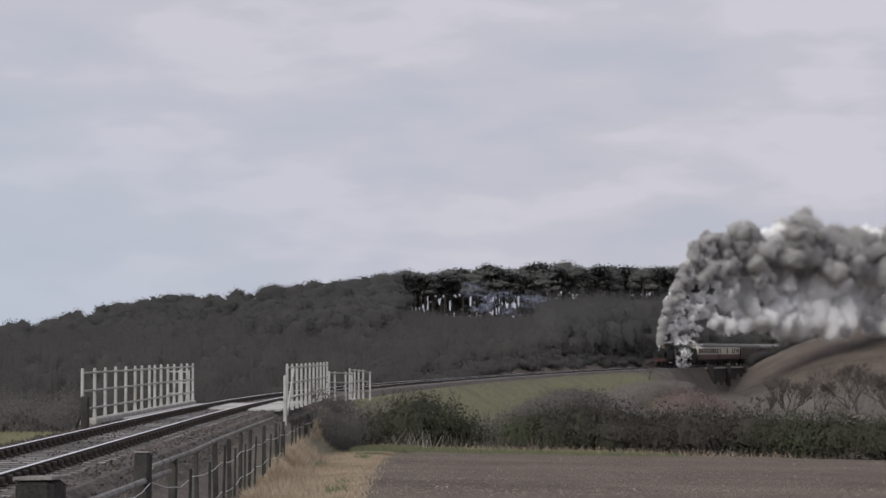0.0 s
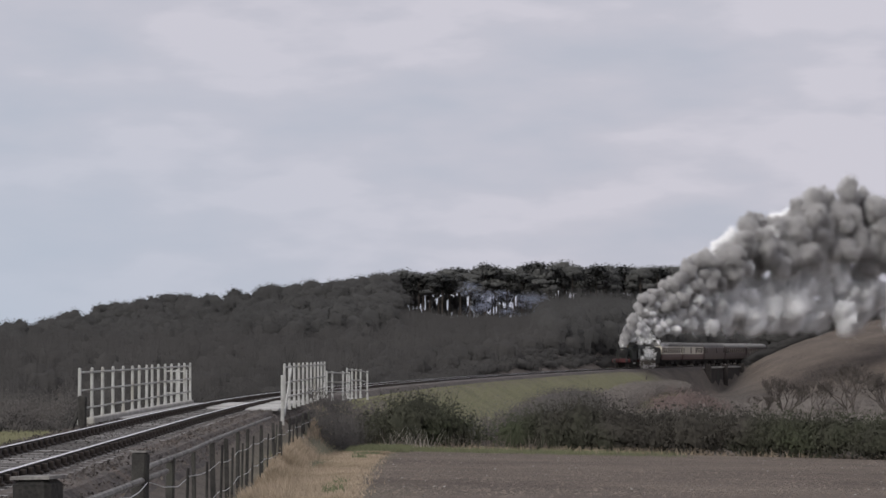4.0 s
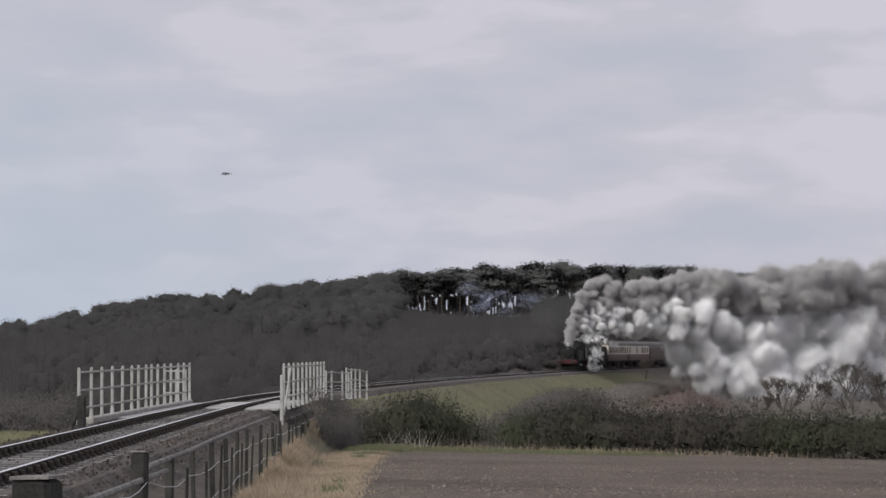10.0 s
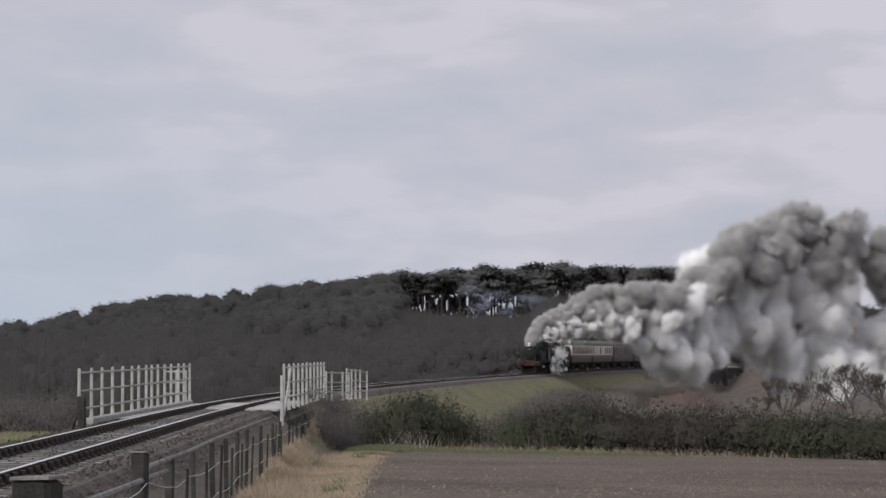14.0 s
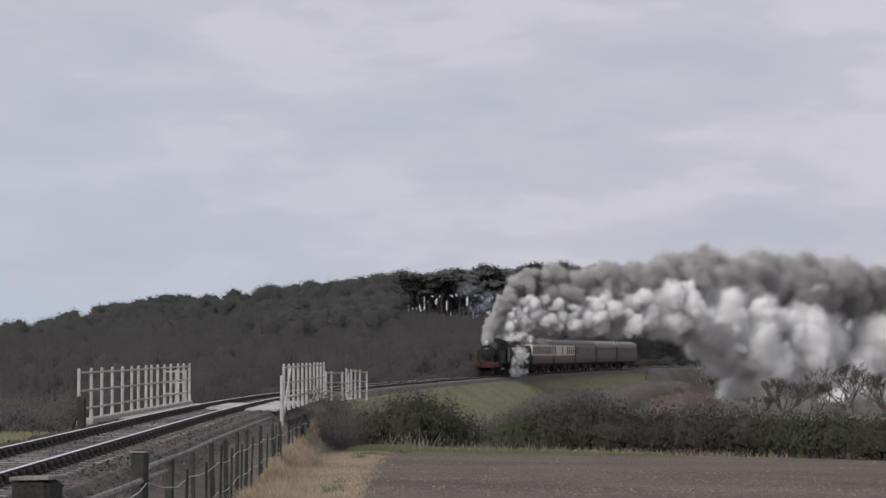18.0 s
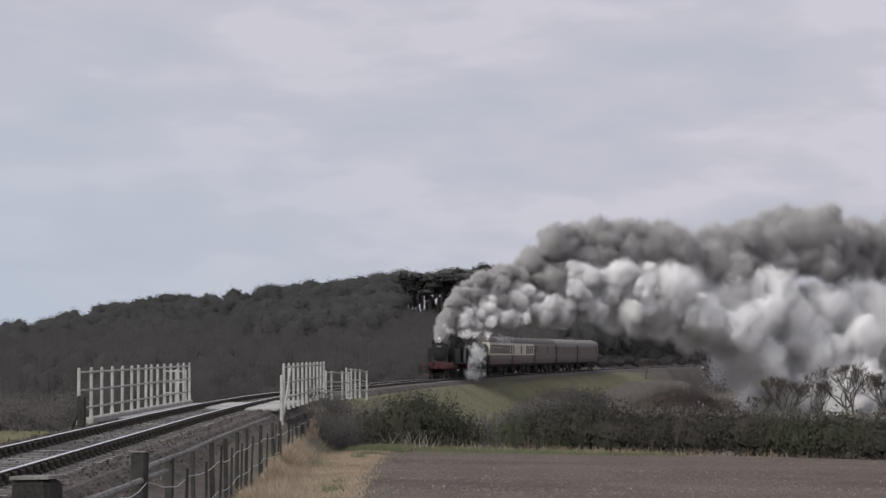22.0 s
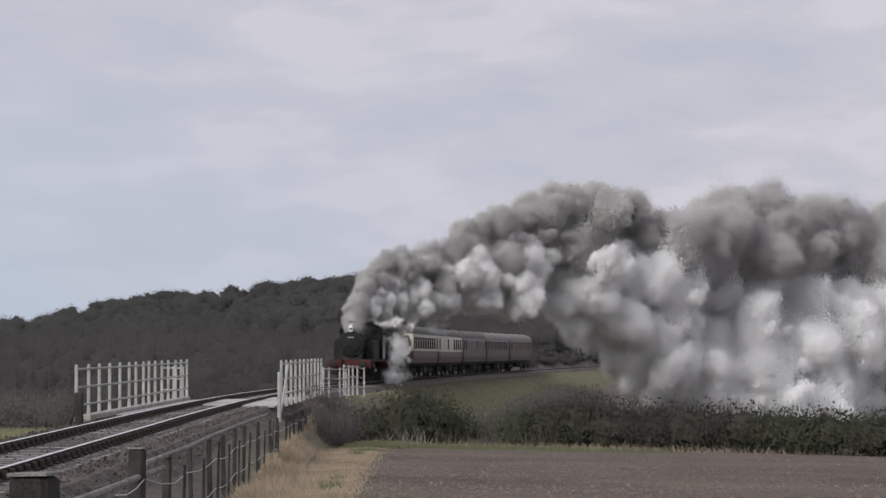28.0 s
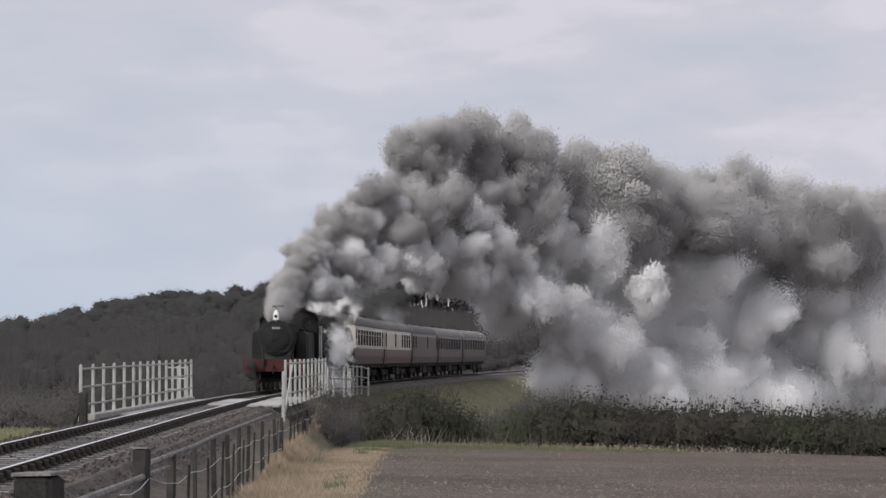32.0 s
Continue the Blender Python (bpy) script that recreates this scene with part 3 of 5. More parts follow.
def bridge():
    left = [(-9.08 + 0.004 * k, D) for k, D in enumerate((63.5, 65.7, 67.7, 69.8, 72.0, 74.1, 75.7, 77.6, 79.0, 80.7, 82.6, 84.5, 86.8, 88.6, 90.6))]
    railing("bridge_railing", left, [0.004 * k - 0.01 for k in range(15)], 1.25, "weathered white steel bridge railing with three rails")
    right = [(-4.98 + 0.012 * k, 79.6 + 2.42 * k) for k in range(11)]
    railing("bridge_railing", right, [-0.02] * 11, 1.32, "weathered white steel bridge railing beside the track")
    wing = [(float(px(u, D)), D) for u, D in ((577, 104.5), (587, 105), (606, 106.5), (617, 107.5))]
    railing("wing_railing", wing, [-0.12, -0.14, -0.16, -0.2], 1.1, "low white wing railing at the bridge end", False)
    back = [(float(px(u, D)), D) for u, D in ((613, 109), (622, 112), (629, 114), (637, 117), (649, 119))]
    railing("wing_railing", back, [-0.15, -0.2, -0.22, -0.25, -0.35], 1.22, "white wing railing stepping down the bank", False)
    railing("return_railing", [(-9.2, 90.9), (-9.6, 91.6), (-10.1, 92.4)], [0, 0, 0], 1.1, "short white return railing at the far bridge corner", False)
    end = tagged(new("end_post"), "short white post with a slanting brace", "post")
    end.location = (-4.95, 78.2, -0.35)
    part("post", Shape().box(-0.055, -0.055, -0.2, 0.055, 0.055, 1.35, 0.02), M["white"], end)
    part("brace", Shape().rod((0.05, 0.05, 0.1), (0.18, 1.4, 1.55), 0.035), M["white"], end)
    deck = tagged(new("bridge_deck"), "pale concrete bridge deck with timber decking beside the rails", "bridge", kind="structure")
    part("edge_beam", Shape().box(-9.25, 65.5, -0.45, -8.98, 91.5, 0.0, 0.03), M["concrete"], deck)
    # beam added to fill the dark strip under the right railing posts
    part("dark_filler_beam", Shape().box(-5.02, 80.5, -0.95, -4.86, 105, -0.42, 0.03), M["rust"], deck, "dark beam added below the right railing")
    part("walkway", Shape().box(-8.93, 70, -0.4, -8.3, 91.3, -0.1, 0.02), M["deck"], deck)
    bm = Shape().box(-0.5, -0.2, -0.06, 0.5, 0.2, 0.0, 0.015).mesh("deck_board", M["deck"])
    for x, w, a, b in ((-7.33, 1.1, 84, 93), (-5.85, 1.1, 82, 97)):
        y = a
        while y < b:
            q = part("deck_board", bm, None, deck)
            q.location, q.scale = (x, y, -0.1 + RNG.uniform(-0.025, 0.005)), (w * RNG.uniform(0.9, 1), 1, 1)
            y += 0.46
    part("abutment", Shape().box(-9.3, 62.9, -3.5, -8.9, 64.4, -0.5, 0.03), M["concrete"], deck)


def underbridge():
    """The side wall of a small brick bridge that carries the line over the valley road."""
    ob = tagged(new("brick_underbridge"), "dark brick wall of a small railway underbridge", "bridge", kind="structure")
    s0, s1, n = arc(418), arc(448), 24
    for name, lo, hi, out in (("side_wall", -5.6, -0.45, 3.05), ("coping", -0.45, -0.2, 3.2), ("plinth", -5.8, -4.7, 3.3)):
        sh = Shape()
        v = [tuple(line(s0 + (s1 - s0) * k / n, o, z)) for k in range(n + 1) for o, z in ((2.2, lo), (out, lo), (out, hi), (2.2, hi))]
        f = [(4 * k + i, 4 * k + (i + 1) % 4, 4 * k + 4 + (i + 1) % 4, 4 * k + 4 + i) for k in range(n) for i in range(4)]
        part(name, sh.add(v, f + [(3, 2, 1, 0), (4 * n, 4 * n + 1, 4 * n + 2, 4 * n + 3)]), M["concrete" if name == "coping" else "brick"], ob)
    for k in (0, 12, 24):
        p = line(s0 + (s1 - s0) * k / n, 3.2)
        part("pilaster", Shape().box(p.x - 0.5, p.y - 0.35, -5.8, p.x + 0.5, p.y + 0.35, 0.1, 0.05), M["brick"], ob)


bridge()
underbridge()


# ---- line-side fence ----
def fence():
    ob = tagged(new("wooden_fence"), "old grey wooden fence with a leaning top rail and sagging wire", "fence")
    D = [13, 26, 30, 34, 38, 42, 46, 50, 57, 62, 66, 72, 78, 83, 88, 94]
    X = np.interp(D, [13, 26, 30, 38, 50, 57, 66, 78, 88, 94], [-2.05, -3.1, -3.22, -3.45, -3.85, -4.08, -4.22, -4.5, -4.67, -4.75])
    Z = np.interp(D, [13, 26, 30, 38, 42, 46, 57, 66, 78, 94], [0.97, 0.61, 0.4, 0.3, 0.23, 0.22, 0.04, -0.1, -0.24, -0.36])
    for k, (d, x, z) in enumerate(zip(D, X, Z)):
        w = (0.105, 0.078, 0.046, 0.026, 0.04)[k] if k < 5 else RNG.uniform(0.027, 0.037)
        g = min(float(ground(x, d)) - 0.3, z - 1.1)
        m = Matrix.LocRotScale((x, d, 0), Euler((RNG.normal(0, 0.02), RNG.normal(0, 0.02), RNG.uniform(-0.3, 0.3))), None)
        p = part("post", Shape().box(-w, -w, g, w, w, z, w * 0.25, m), M["post"], ob)
        if k < 2:
            part("post_cap", Shape().box(-w * 1.03, -w * 1.03, z, w * 1.03, w * 1.03, z + 0.018, 0.004, m), M["railwood"], p)
    # stakes between the posts
    for k in range(16):
        d = 31 + k * 3.7 + RNG.uniform(-0.6, 0.6)
        x, z = float(np.interp(d, D, X)) + 0.1, float(np.interp(d, D, Z)) - RNG.uniform(0, 0.2)
        part("stake", Shape().rod((x, d, z - 1.2), (x + RNG.normal(0, 0.03), d, z), 0.025, 0.02), M["post"], ob)
    def along(d, dz, dx=-0.05):
        return Vector((float(np.interp(d, D, X)) + dx, d, float(np.interp(d, D, Z)) + dz))
    for run in (((265, 826, 27), (343, 796, 33.5), (378, 779, 38), (412, 765, 44), (445, 752, 51), (479, 739, 60)), ((140, 896, 16.3), (234, 858, 24.5), (298, 833, 29.6))):
        P = [Vector((float(px(u, d)) - 0.02, d - 0.06, EYE + (629 - v) * d / 4500)) for u, v, d in run]
        for a, b in zip(P, P[1:]):
            part("top_rail", Shape().rod(a, b + (b - a).normalized() * 0.1, 0.036, 0.032, 8), M["railwood"], ob, "bleached round top rail")
    for h in (-0.3, -0.75):
        w = Shape()
        pts = [along(d, h - 0.07 * math.sin(k * 2.1) ** 2, 0.07) for k, d in enumerate(np.linspace(20, 94, 37))]
        for a, b in zip(pts, pts[1:]):
            w.rod(a, b, 0.006, n=4)
        part("wire", w, M["wire"], ob, "sagging galvanised wire")
    corner = tagged(part("timber_post", Shape().box(-8.9, 61.9, -1.6, -8.7, 62.1, 0.62, 0.03).rod((-8.85, 62.0, 0.3), (-9.35, 61.7, -0.9), 0.05), M["post"]), "dark timber post with a slanting strut by the bridge", "post")
    return ob


fence()


# ---- plants ----
def stuff(name, tri, mat, label, category):
    return tagged(part(name, tri.mesh(name, mat) if isinstance(tri, Leafage) else soup(name, tri, mat)), label, category, kind="stuff")


def scatter(n, xf, d0, d1, power=1.0):
    """Ground points at random depths; xf gives the X range at a depth."""
    D = d0 + (d1 - d0) * RNG.uniform(0, 1, n) ** power
    a, b = xf(D)
    X = a + (b - a) * RNG.uniform(0, 1, n)
    return np.stack([X, D, ground(X, D)], 1)


def tufts(points, height, width, lean):
    lf = Leafage()
    lf.shoots(points, height, width, lean)
    return lf


def fence_x(D):
    return np.interp(D, [13, 26, 38, 57, 78, 94], [-2.05, -3.1, -3.45, -4.08, -4.5, -4.75])


def grass_x(D):
    return fence_x(D) + np.interp(D, [24, 34, 46, 60], [0.25, 0.2, 0.12, 0.08])


def grasses():
    p = scatter(52000, lambda D: (grass_x(D), field_edge(D) + RNG.normal(0, 0.16, len(D))), 26, 96, 1.3)
    lump = patchy(p[:, 0], p[:, 1] * 0.3, 2.0, 1) > -0.85
    near = np.exp(-((p[:, 0] - grass_x(p[:, 1]) - 0.5) / 0.6) ** 2) * np.interp(p[:, 1], [24, 40, 70, 85, 96], [0.45, 0.5, 0.55, 0.42, 0.2])
    h = (0.09 + 0.55 * near) * (0.7 + 0.3 * np.sin(p[:, 1] * 0.9 + p[:, 0] * 2))
    stuff("dry_grass", tufts(p[lump], h[lump].clip(0.06), 0.014, 0.42), M["straw"], "pale dry winter grass along the fence", "grass")
    q = scatter(9000, lambda D: (grass_x(D) - 0.1, field_edge(D) + 0.1), 24, 97)
    q = q[patchy(q[:, 0], q[:, 1] * 0.3, 2.0, 1) < -0.8]
    e = scatter(14000, lambda D: (fence_x(D) + 0.1, 9 + 0 * D), 90, 99.8)
    e = e[RNG.uniform(0, 1, len(e)) < np.interp(e[:, 0], [-4.5, -1, 2, 9], [1, 0.9, 0.6, 0.15])]
    e = e[patchy(e[:, 0], e[:, 1] * 2, 1.4, 9) > -0.25]
    stuff("green_grass", tufts(np.concatenate([q, e]), 0.16, 0.02, 0.5), M["grass"], "rough green grass tufts at the field margin", "grass")
    e2 = scatter(7000, lambda D: (fence_x(D) + 1.3, -1.2 + 0 * D), 88, 100)
    stuff("corner_grass", tufts(e2, 0.2, 0.018, 0.45), M["grass"], "green and dry grass at the field corner", "grass")
    st = scatter(1100, lambda D: (-4.4 + 0 * D, 4.5 + 0 * D), 96.5, 99.5)
    stuff("bare_stems", blades(st[patchy(st[:, 0], st[:, 1], 1.6, 4) > 0], 0.8, 0.007, 0.35), M["twig"], "pale bare stems before the thicket", "scrub")
    w = scatter(70, lambda D: (-2.4 + 0 * D, -0.2 + 0 * D), 95.8, 97.2)
    stuff("dead_stems", blades(w, 0.8, 0.009, 0.55), M["deadstem"], "pale dead bramble stems below the thicket", "scrub")
    t = scatter(1600, lambda D: (-5 + 0 * D, 17 + 0 * D), 95, 99)
    stuff("hedge_bottom_grass", tufts(t, 0.28, 0.015, 0.5), M["straw"], "dry grass at the foot of the hedge", "grass")
    bank = scatter(18000, lambda D: (np.interp(D, TD, TX) + 2.2, np.interp(D, TD, TX) + 9), 105, 350)
    stuff("embankment_grass", tufts(bank, 0.06, 0.09, 0.5), M["turf"], "short green turf on the railway bank", "grass")
    lft = scatter(14000, lambda D: (-18 + 0 * D, np.interp(D, TD, TX) - 2.8), 38, 75)
    stuff("verge_grass", tufts(lft, 0.16, 0.03, 0.4), M["turf"], "thin grass verge beyond the track", "grass")
    c = scatter(9000, lambda D: (field_edge(D) + 0.1, 0.19 * D + 2), 26, 97, 1.5)
    c[:, 0] += RNG.normal(0, 0.15, len(c))
    c = np.concatenate([c, scatter(9000, lambda D: (field_edge(D) + 0.1, 0.19 * D + 2), 34, 97)])
    a = RNG.uniform(0, 6.28, len(c))
    r, t = RNG.uniform(0.02, 0.07, len(c)), RNG.uniform(0.1, 0.35, len(c))
    foot = [c + np.stack([np.cos(a + k) * r, np.sin(a + k) * r, 0 * r - 0.01], 1) for k in (0, 2.1, 4.2)]
    tip = c + np.stack([RNG.normal(0, 0.2, len(c)) * r, RNG.normal(0, 0.2, len(c)) * r, r * t], 1)
    stuff("soil_clods", np.concatenate([np.stack([foot[k], foot[(k + 1) % 3], tip], 1) for k in range(3)]), M["field"], "crumbly clods on the ploughed field", "soil")
    f = scatter(420, lambda D: (field_edge(D) + 0.5, 0.19 * D + 2), 26, 97, 1.2)
    stuff("field_flints", leaves(f + [0, 0, 0.02], 0.04, 0.5), M["concrete"], "small pale flints on the soil", "stone")


def hedge(name, pts, heights, widths, dens, mat, label, size=0.11, base=0.0, lobes=0.45, core=0.66, rough=0.32):
    """A run of overlapping ragged clumps with shoots."""
    lf = Leafage()
    P = np.array(pts, float)
    L = np.concatenate([[0], np.cumsum(np.hypot(*np.diff(P[:, :2], axis=0).T))])
    k = int(L[-1] / lobes)
    for s in np.linspace(0, L[-1], k):
        x, y = np.interp(s, L, P[:, 0]), np.interp(s, L, P[:, 1])
        h, w = np.interp(s, L, heights) * RNG.uniform(0.8, 1.12), np.interp(s, L, widths) * RNG.uniform(0.7, 1.2)
        x, y = x + RNG.normal(0, 0.25), y + RNG.normal(0, w * 0.25)
        g = float(ground(x, y)) + base
        lf.blob((x, y, g + h * 0.52), (w * 0.5 + 0.3, w * 0.5, h * 0.47), dens, size, rough, 0, core)
        b = np.stack([x + RNG.normal(0, w * 0.35, dens // 3), y + RNG.normal(0, w * 0.3, dens // 3), g + h * RNG.uniform(0.0, 0.9, dens // 3)], 1)
        lf.shoots(b, h * 0.42, 0.01, 0.4)
    return stuff(name, lf, mat, label, "hedge")


def bare_tree(name, x, y, tall, seed, label, wide=1.0):
    """A winter tree: forked trunk, crooked spreading limbs and a dome of fine twigs."""
    rnd = random.Random(seed)
    ob = tagged(new(name), label, "tree")
    z0 = float(ground(x, y))
    ob.location = (x, y, z0 - 0.15)
    trunk, limbs, tw = Shape(), Shape(), []

    def grow(p, d, ln, r, level):
        m = p + d * ln * 0.5 + Vector((rnd.gauss(0, 0.07), rnd.gauss(0, 0.07), rnd.gauss(0, 0.05))) * ln
        q = m + (d + Vector((0, 0, 0.12)) + Vector((rnd.gauss(0, 0.16), rnd.gauss(0, 0.16), 0))).normalized() * ln * 0.5
        to, n = (trunk, 7) if level == 0 else (limbs, 5 if level < 3 else 3)
        to.rod(p, m, r, r * 0.84, n).rod(m, q, r * 0.84, r * 0.68, n)
        if level >= 3:
            for _ in range(7 if level == 5 else 3):
                c = p.lerp(q, rnd.uniform(0.1, 1))
                e = c + (d * 0.6 + Vector((rnd.gauss(0, 0.6), rnd.gauss(0, 0.5), rnd.gauss(0.15, 0.45)))) * tall * 0.06
                tw.append([c - Vector((0.011, 0, 0)), c + Vector((0.011, 0, 0)), e])
        if level == 5:
            return
        for i in range(4 if level == 0 else 3 if level in (2, 4) else 2):
            a = Vector((rnd.gauss(0, 0.75) * wide, rnd.gauss(0, 0.6) * wide, rnd.uniform(0.15, 0.8))).normalized()
            grow(q, (d * 0.6 + a * 0.75).normalized(), ln * rnd.uniform(0.66, 0.86) * (0.95 if level else 0.85), max(0.014, r * 0.6), level + 1)
    for i in range(rnd.choice((1, 2))):
        grow(Vector((rnd.gauss(0, 0.25), rnd.gauss(0, 0.1), 0)), Vector((rnd.gauss(0, 0.2), 0, 1)).normalized(), tall * 0.27, tall * 0.018, 0)
    part("trunk", trunk, M["bark"], ob)
    part("bough", limbs, M["bark"], ob)
    part("crown", soup("crown", np.array(tw), M["bark"]), None, ob)
    return ob


def pine(name, k, tall):
    """A pine with a bare trunk and a ragged flat crown."""
    ob = tagged(new(name), "tall dark pine with a bare trunk and ragged crown", "pine tree", "pines on the ridge")
    sh = Shape()
    bend = RNG.normal(0, 0.25, 2)
    top = Vector((bend[0], bend[1], tall * 0.86))
    sh.rod((0, 0, -0.6), top * 0.5, 0.2, 0.15).rod(top * 0.5, top, 0.15, 0.06)
    lf = Leafage()
    for i in range(9):
        h = tall * RNG.uniform(0.55, 0.93)
        a, r = RNG.uniform(0, 6.28), tall * 0.17 * (1.15 - 0.55 * (h / tall - 0.5) * 2) * RNG.uniform(0.4, 1.2)
        c = (bend[0] * h / tall + math.cos(a) * r, bend[1] * h / tall + math.sin(a) * r, h)
        sh.rod((bend[0] * h / tall, bend[1] * h / tall, h - 0.5), c, 0.06, 0.03, 4)
        lf.blob(c, (tall * 0.11, tall * 0.11, tall * 0.055), 150, 0.28, 0.3, 0.3, 0.72)
    lf.blob((bend[0], bend[1], tall * 0.9), (tall * 0.14, tall * 0.14, tall * 0.075), 220, 0.28, 0.3, 0.3, 0.65)
    part("trunk", sh, M["pinebark"], ob)
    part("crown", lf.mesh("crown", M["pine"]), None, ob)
    return ob


def woods():
    base = [pine("pine_tree", k, t) for k, t in enumerate((11.5, 12.5, 10.5, 12, 13, 11))]
    used = set()
    for k in range(104):
        D = RNG.uniform(585, 622)
        u = 655 + (1345 - 655) * (k + RNG.uniform(-0.4, 0.4)) / 104
        x = float(px(u, D))
        sky = float(np.interp(u, [655, 690, 720, 745, 765, 800, 826, 855, 880, 922, 947, 967, 1005, 1032, 1070, 1130, 1180, 1210, 1240, 1275, 1330], [487, 487, 474, 487, 484, 471, 485, 468, 475, 476, 465, 476, 462, 479, 467, 473, 475, 470, 478, 488, 482]))
        g = float(ground(x, D))
        tall = 1.6 + (629 - sky) * D / 4500 - g
        b = base[k % 6]
        s = tall / (11.5, 12.5, 10.5, 12, 13, 11)[k % 6] * RNG.uniform(0.94, 1.06)
        m = Matrix.LocRotScale((x, D, g), Euler((0, 0, RNG.uniform(0, 6.28))), None)
        if k % 6 not in used and k < 6:
            used.add(k % 6)
            ob = b
            ob.matrix_basis = m
        else:
            ob = copy_thing(b, m)
        ob.scale = (s * 1.25, s * 1.25, s)
    # dark undergrowth between the trunks, with a few gaps to the sky
    lf = Leafage()
    gaps = ((664, 681), (742, 775), (783, 802), (824, 842), (864, 920), (955, 990), (1030, 1050), (1092, 1104))
    for k in range(1700):
        u = RNG.uniform(640, 1360)
        if any(a < u < b for a, b in gaps) and RNG.uniform() < 0.6:
            continue
        D = RNG.uniform(596, 640)
        x = float(px(u, D))
        g = float(ground(x, D))
        r = RNG.uniform(0.35, 0.95)
        z = g + RNG.uniform(0, 1) ** 0.9 * 7.5
        lf.blob((x, D, z), (r * 0.8, r, r * 1.5), 60, 0.24, 0.3, 0, 0.8)
    for k in range(330):
        u, D = RNG.uniform(655, 1330), RNG.uniform(586, 640)
        x = float(px(u, D))
        lf.shoots(np.array([[x, D, float(ground(x, D)) - 0.3]]), 8.5, RNG.uniform(0.05, 0.1), 0.03)
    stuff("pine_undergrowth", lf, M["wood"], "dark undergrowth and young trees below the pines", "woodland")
    # closed woodland over the ridge further along
    lf = Leafage()
    for k in range(560):
        u = RNG.uniform(-90, 700)
        D = RNG.uniform(380, 600)
        x = float(px(u, D))
        sky = float(np.interp(u, [-90, 0, 100, 190, 260, 330, 400, 500, 600, 660, 700], [573, 567, 555, 535, 521, 518, 515, 499, 489, 485, 481]))
        front = np.interp(D, [380, 600], [64, 0]) + RNG.normal(0, 4)
        top = 1.6 + (629 - sky - front.clip(0)) * D / 4500
        g = float(ground(x, D))
        if top < g + 2:
            top = g + RNG.uniform(2, 5)
        r = RNG.uniform(1.3, 2.6)
        for c in range(4):
            cz = top - r * 0.8 - c * r * 1.1
            if cz > g - 1:
                lf.blob((x + RNG.normal(0, 0.8), D, cz), (r * (1 + 0.15 * c), r, r * 0.8), 300, 0.27, 0.24, 0.2, 0.8)
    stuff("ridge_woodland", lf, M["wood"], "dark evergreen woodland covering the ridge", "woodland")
    # leafless scrub and birches on the slope under the wood
    lf = Leafage()
    for k in range(2500):
        u = RNG.uniform(-120, 1330)
        D = 130 + 430 * RNG.uniform(0, 1) ** 0.62
        x = float(px(u, D))
        d = x - float(np.interp(D, TD, TX))
        if d > -7 or (D < 170 and d > -16):
            continue
        g = float(ground(x, D))
        t = RNG.uniform(1.5, 3.4) * np.interp(D, [130, 300, 560], [0.8, 1.0, 1.35])
        roof = 1.6 + (629 - np.interp(u, [-120, 0, 300, 640, 800, 1330], [590, 585, 560, 545, 562, 566])) * D / 4500
        t = min(t, max(0.8, roof - g))
        lf.blob((x, D, g + t * 0.45), (t * 0.6, t * 0.5, t * 0.45), 100, 0.2, 0.4, 0, 0.72)
        lf.shoots(np.stack([x + RNG.normal(0, t * 0.5, 70), D - 0.4 + RNG.normal(0, 0.7, 70), np.full(70, g)], 1), t * 1.3, 0.028, 0.12)
    for k in range(900):
        D = RNG.uniform(150, 500)
        x = float(np.interp(D, TD, TX)) - RNG.uniform(3.4, 9)
        g, t = float(ground(x, D)), RNG.uniform(0.7, 1.6)
        lf.blob((x, D, g + t * 0.4), (t * 0.7, t * 0.6, t * 0.5), 120, 0.15, 0.4, 0, 0.6)
    stuff("slope_scrub", lf, M["scrub"], "leafless brown scrub and saplings on the slope", "scrub")
    # trees closing the view beyond the cutting
    lf = Leafage()
    for k in range(760):
        u, D = RNG.uniform(960, 1330), RNG.uniform(360, 590)
        x = float(px(u, D))
        off = x - float(np.interp(D, TD, TX))
        if abs(off) < 7 or (D < 480 and off > 0):
            continue
        g = float(ground(x, D))
        t = RNG.uniform(3, 5.5)
        lf.blob((x, D, g + t * 0.5), (t * 0.5, t * 0.5, t * 0.52), 130, 0.26, 0.35, 0, 0.7)
        lf.shoots(np.stack([x + RNG.normal(0, t * 0.3, 40), D + RNG.normal(0, 0.7, 40), np.full(40, g)], 1), t * 1.25, 0.035, 0.12)
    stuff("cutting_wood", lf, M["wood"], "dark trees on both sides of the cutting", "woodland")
    # bushes along the left of the line near the bridge
    lf, pale = Leafage(), Leafage()
    for k in range(420):
        D = RNG.uniform(76, 150)
        x = float(np.interp(D, TD, TX)) - RNG.uniform(4.5, 26)
        if x < float(px(140, D)) and D < 86:
            continue
        g = float(ground(x, D))
        t = RNG.uniform(1.2, 2.4)
        to = pale if x < float(px(140, D)) else lf
        to.blob((x, D, g + t * 0.5), (t * 0.6, t * 0.5, t * 0.5), 1500, 0.07, 0.4, 0, 0.25)
        to.shoots(np.stack([x + RNG.normal(0, t * 0.4, 60), D + RNG.normal(0, 0.5, 60), np.full(60, g)], 1), t * 1.15, 0.014, 0.2)
    stuff("pale_scrub", pale, M["palescrub"], "pale grey leafless bushes beside the grass verge", "scrub")
    stuff("lineside_scrub", lf, M["scrub"], "low leafless bushes below the railway bank", "scrub")
    # the wood and hedgerow on the far hill to the right
    lf = Leafage()
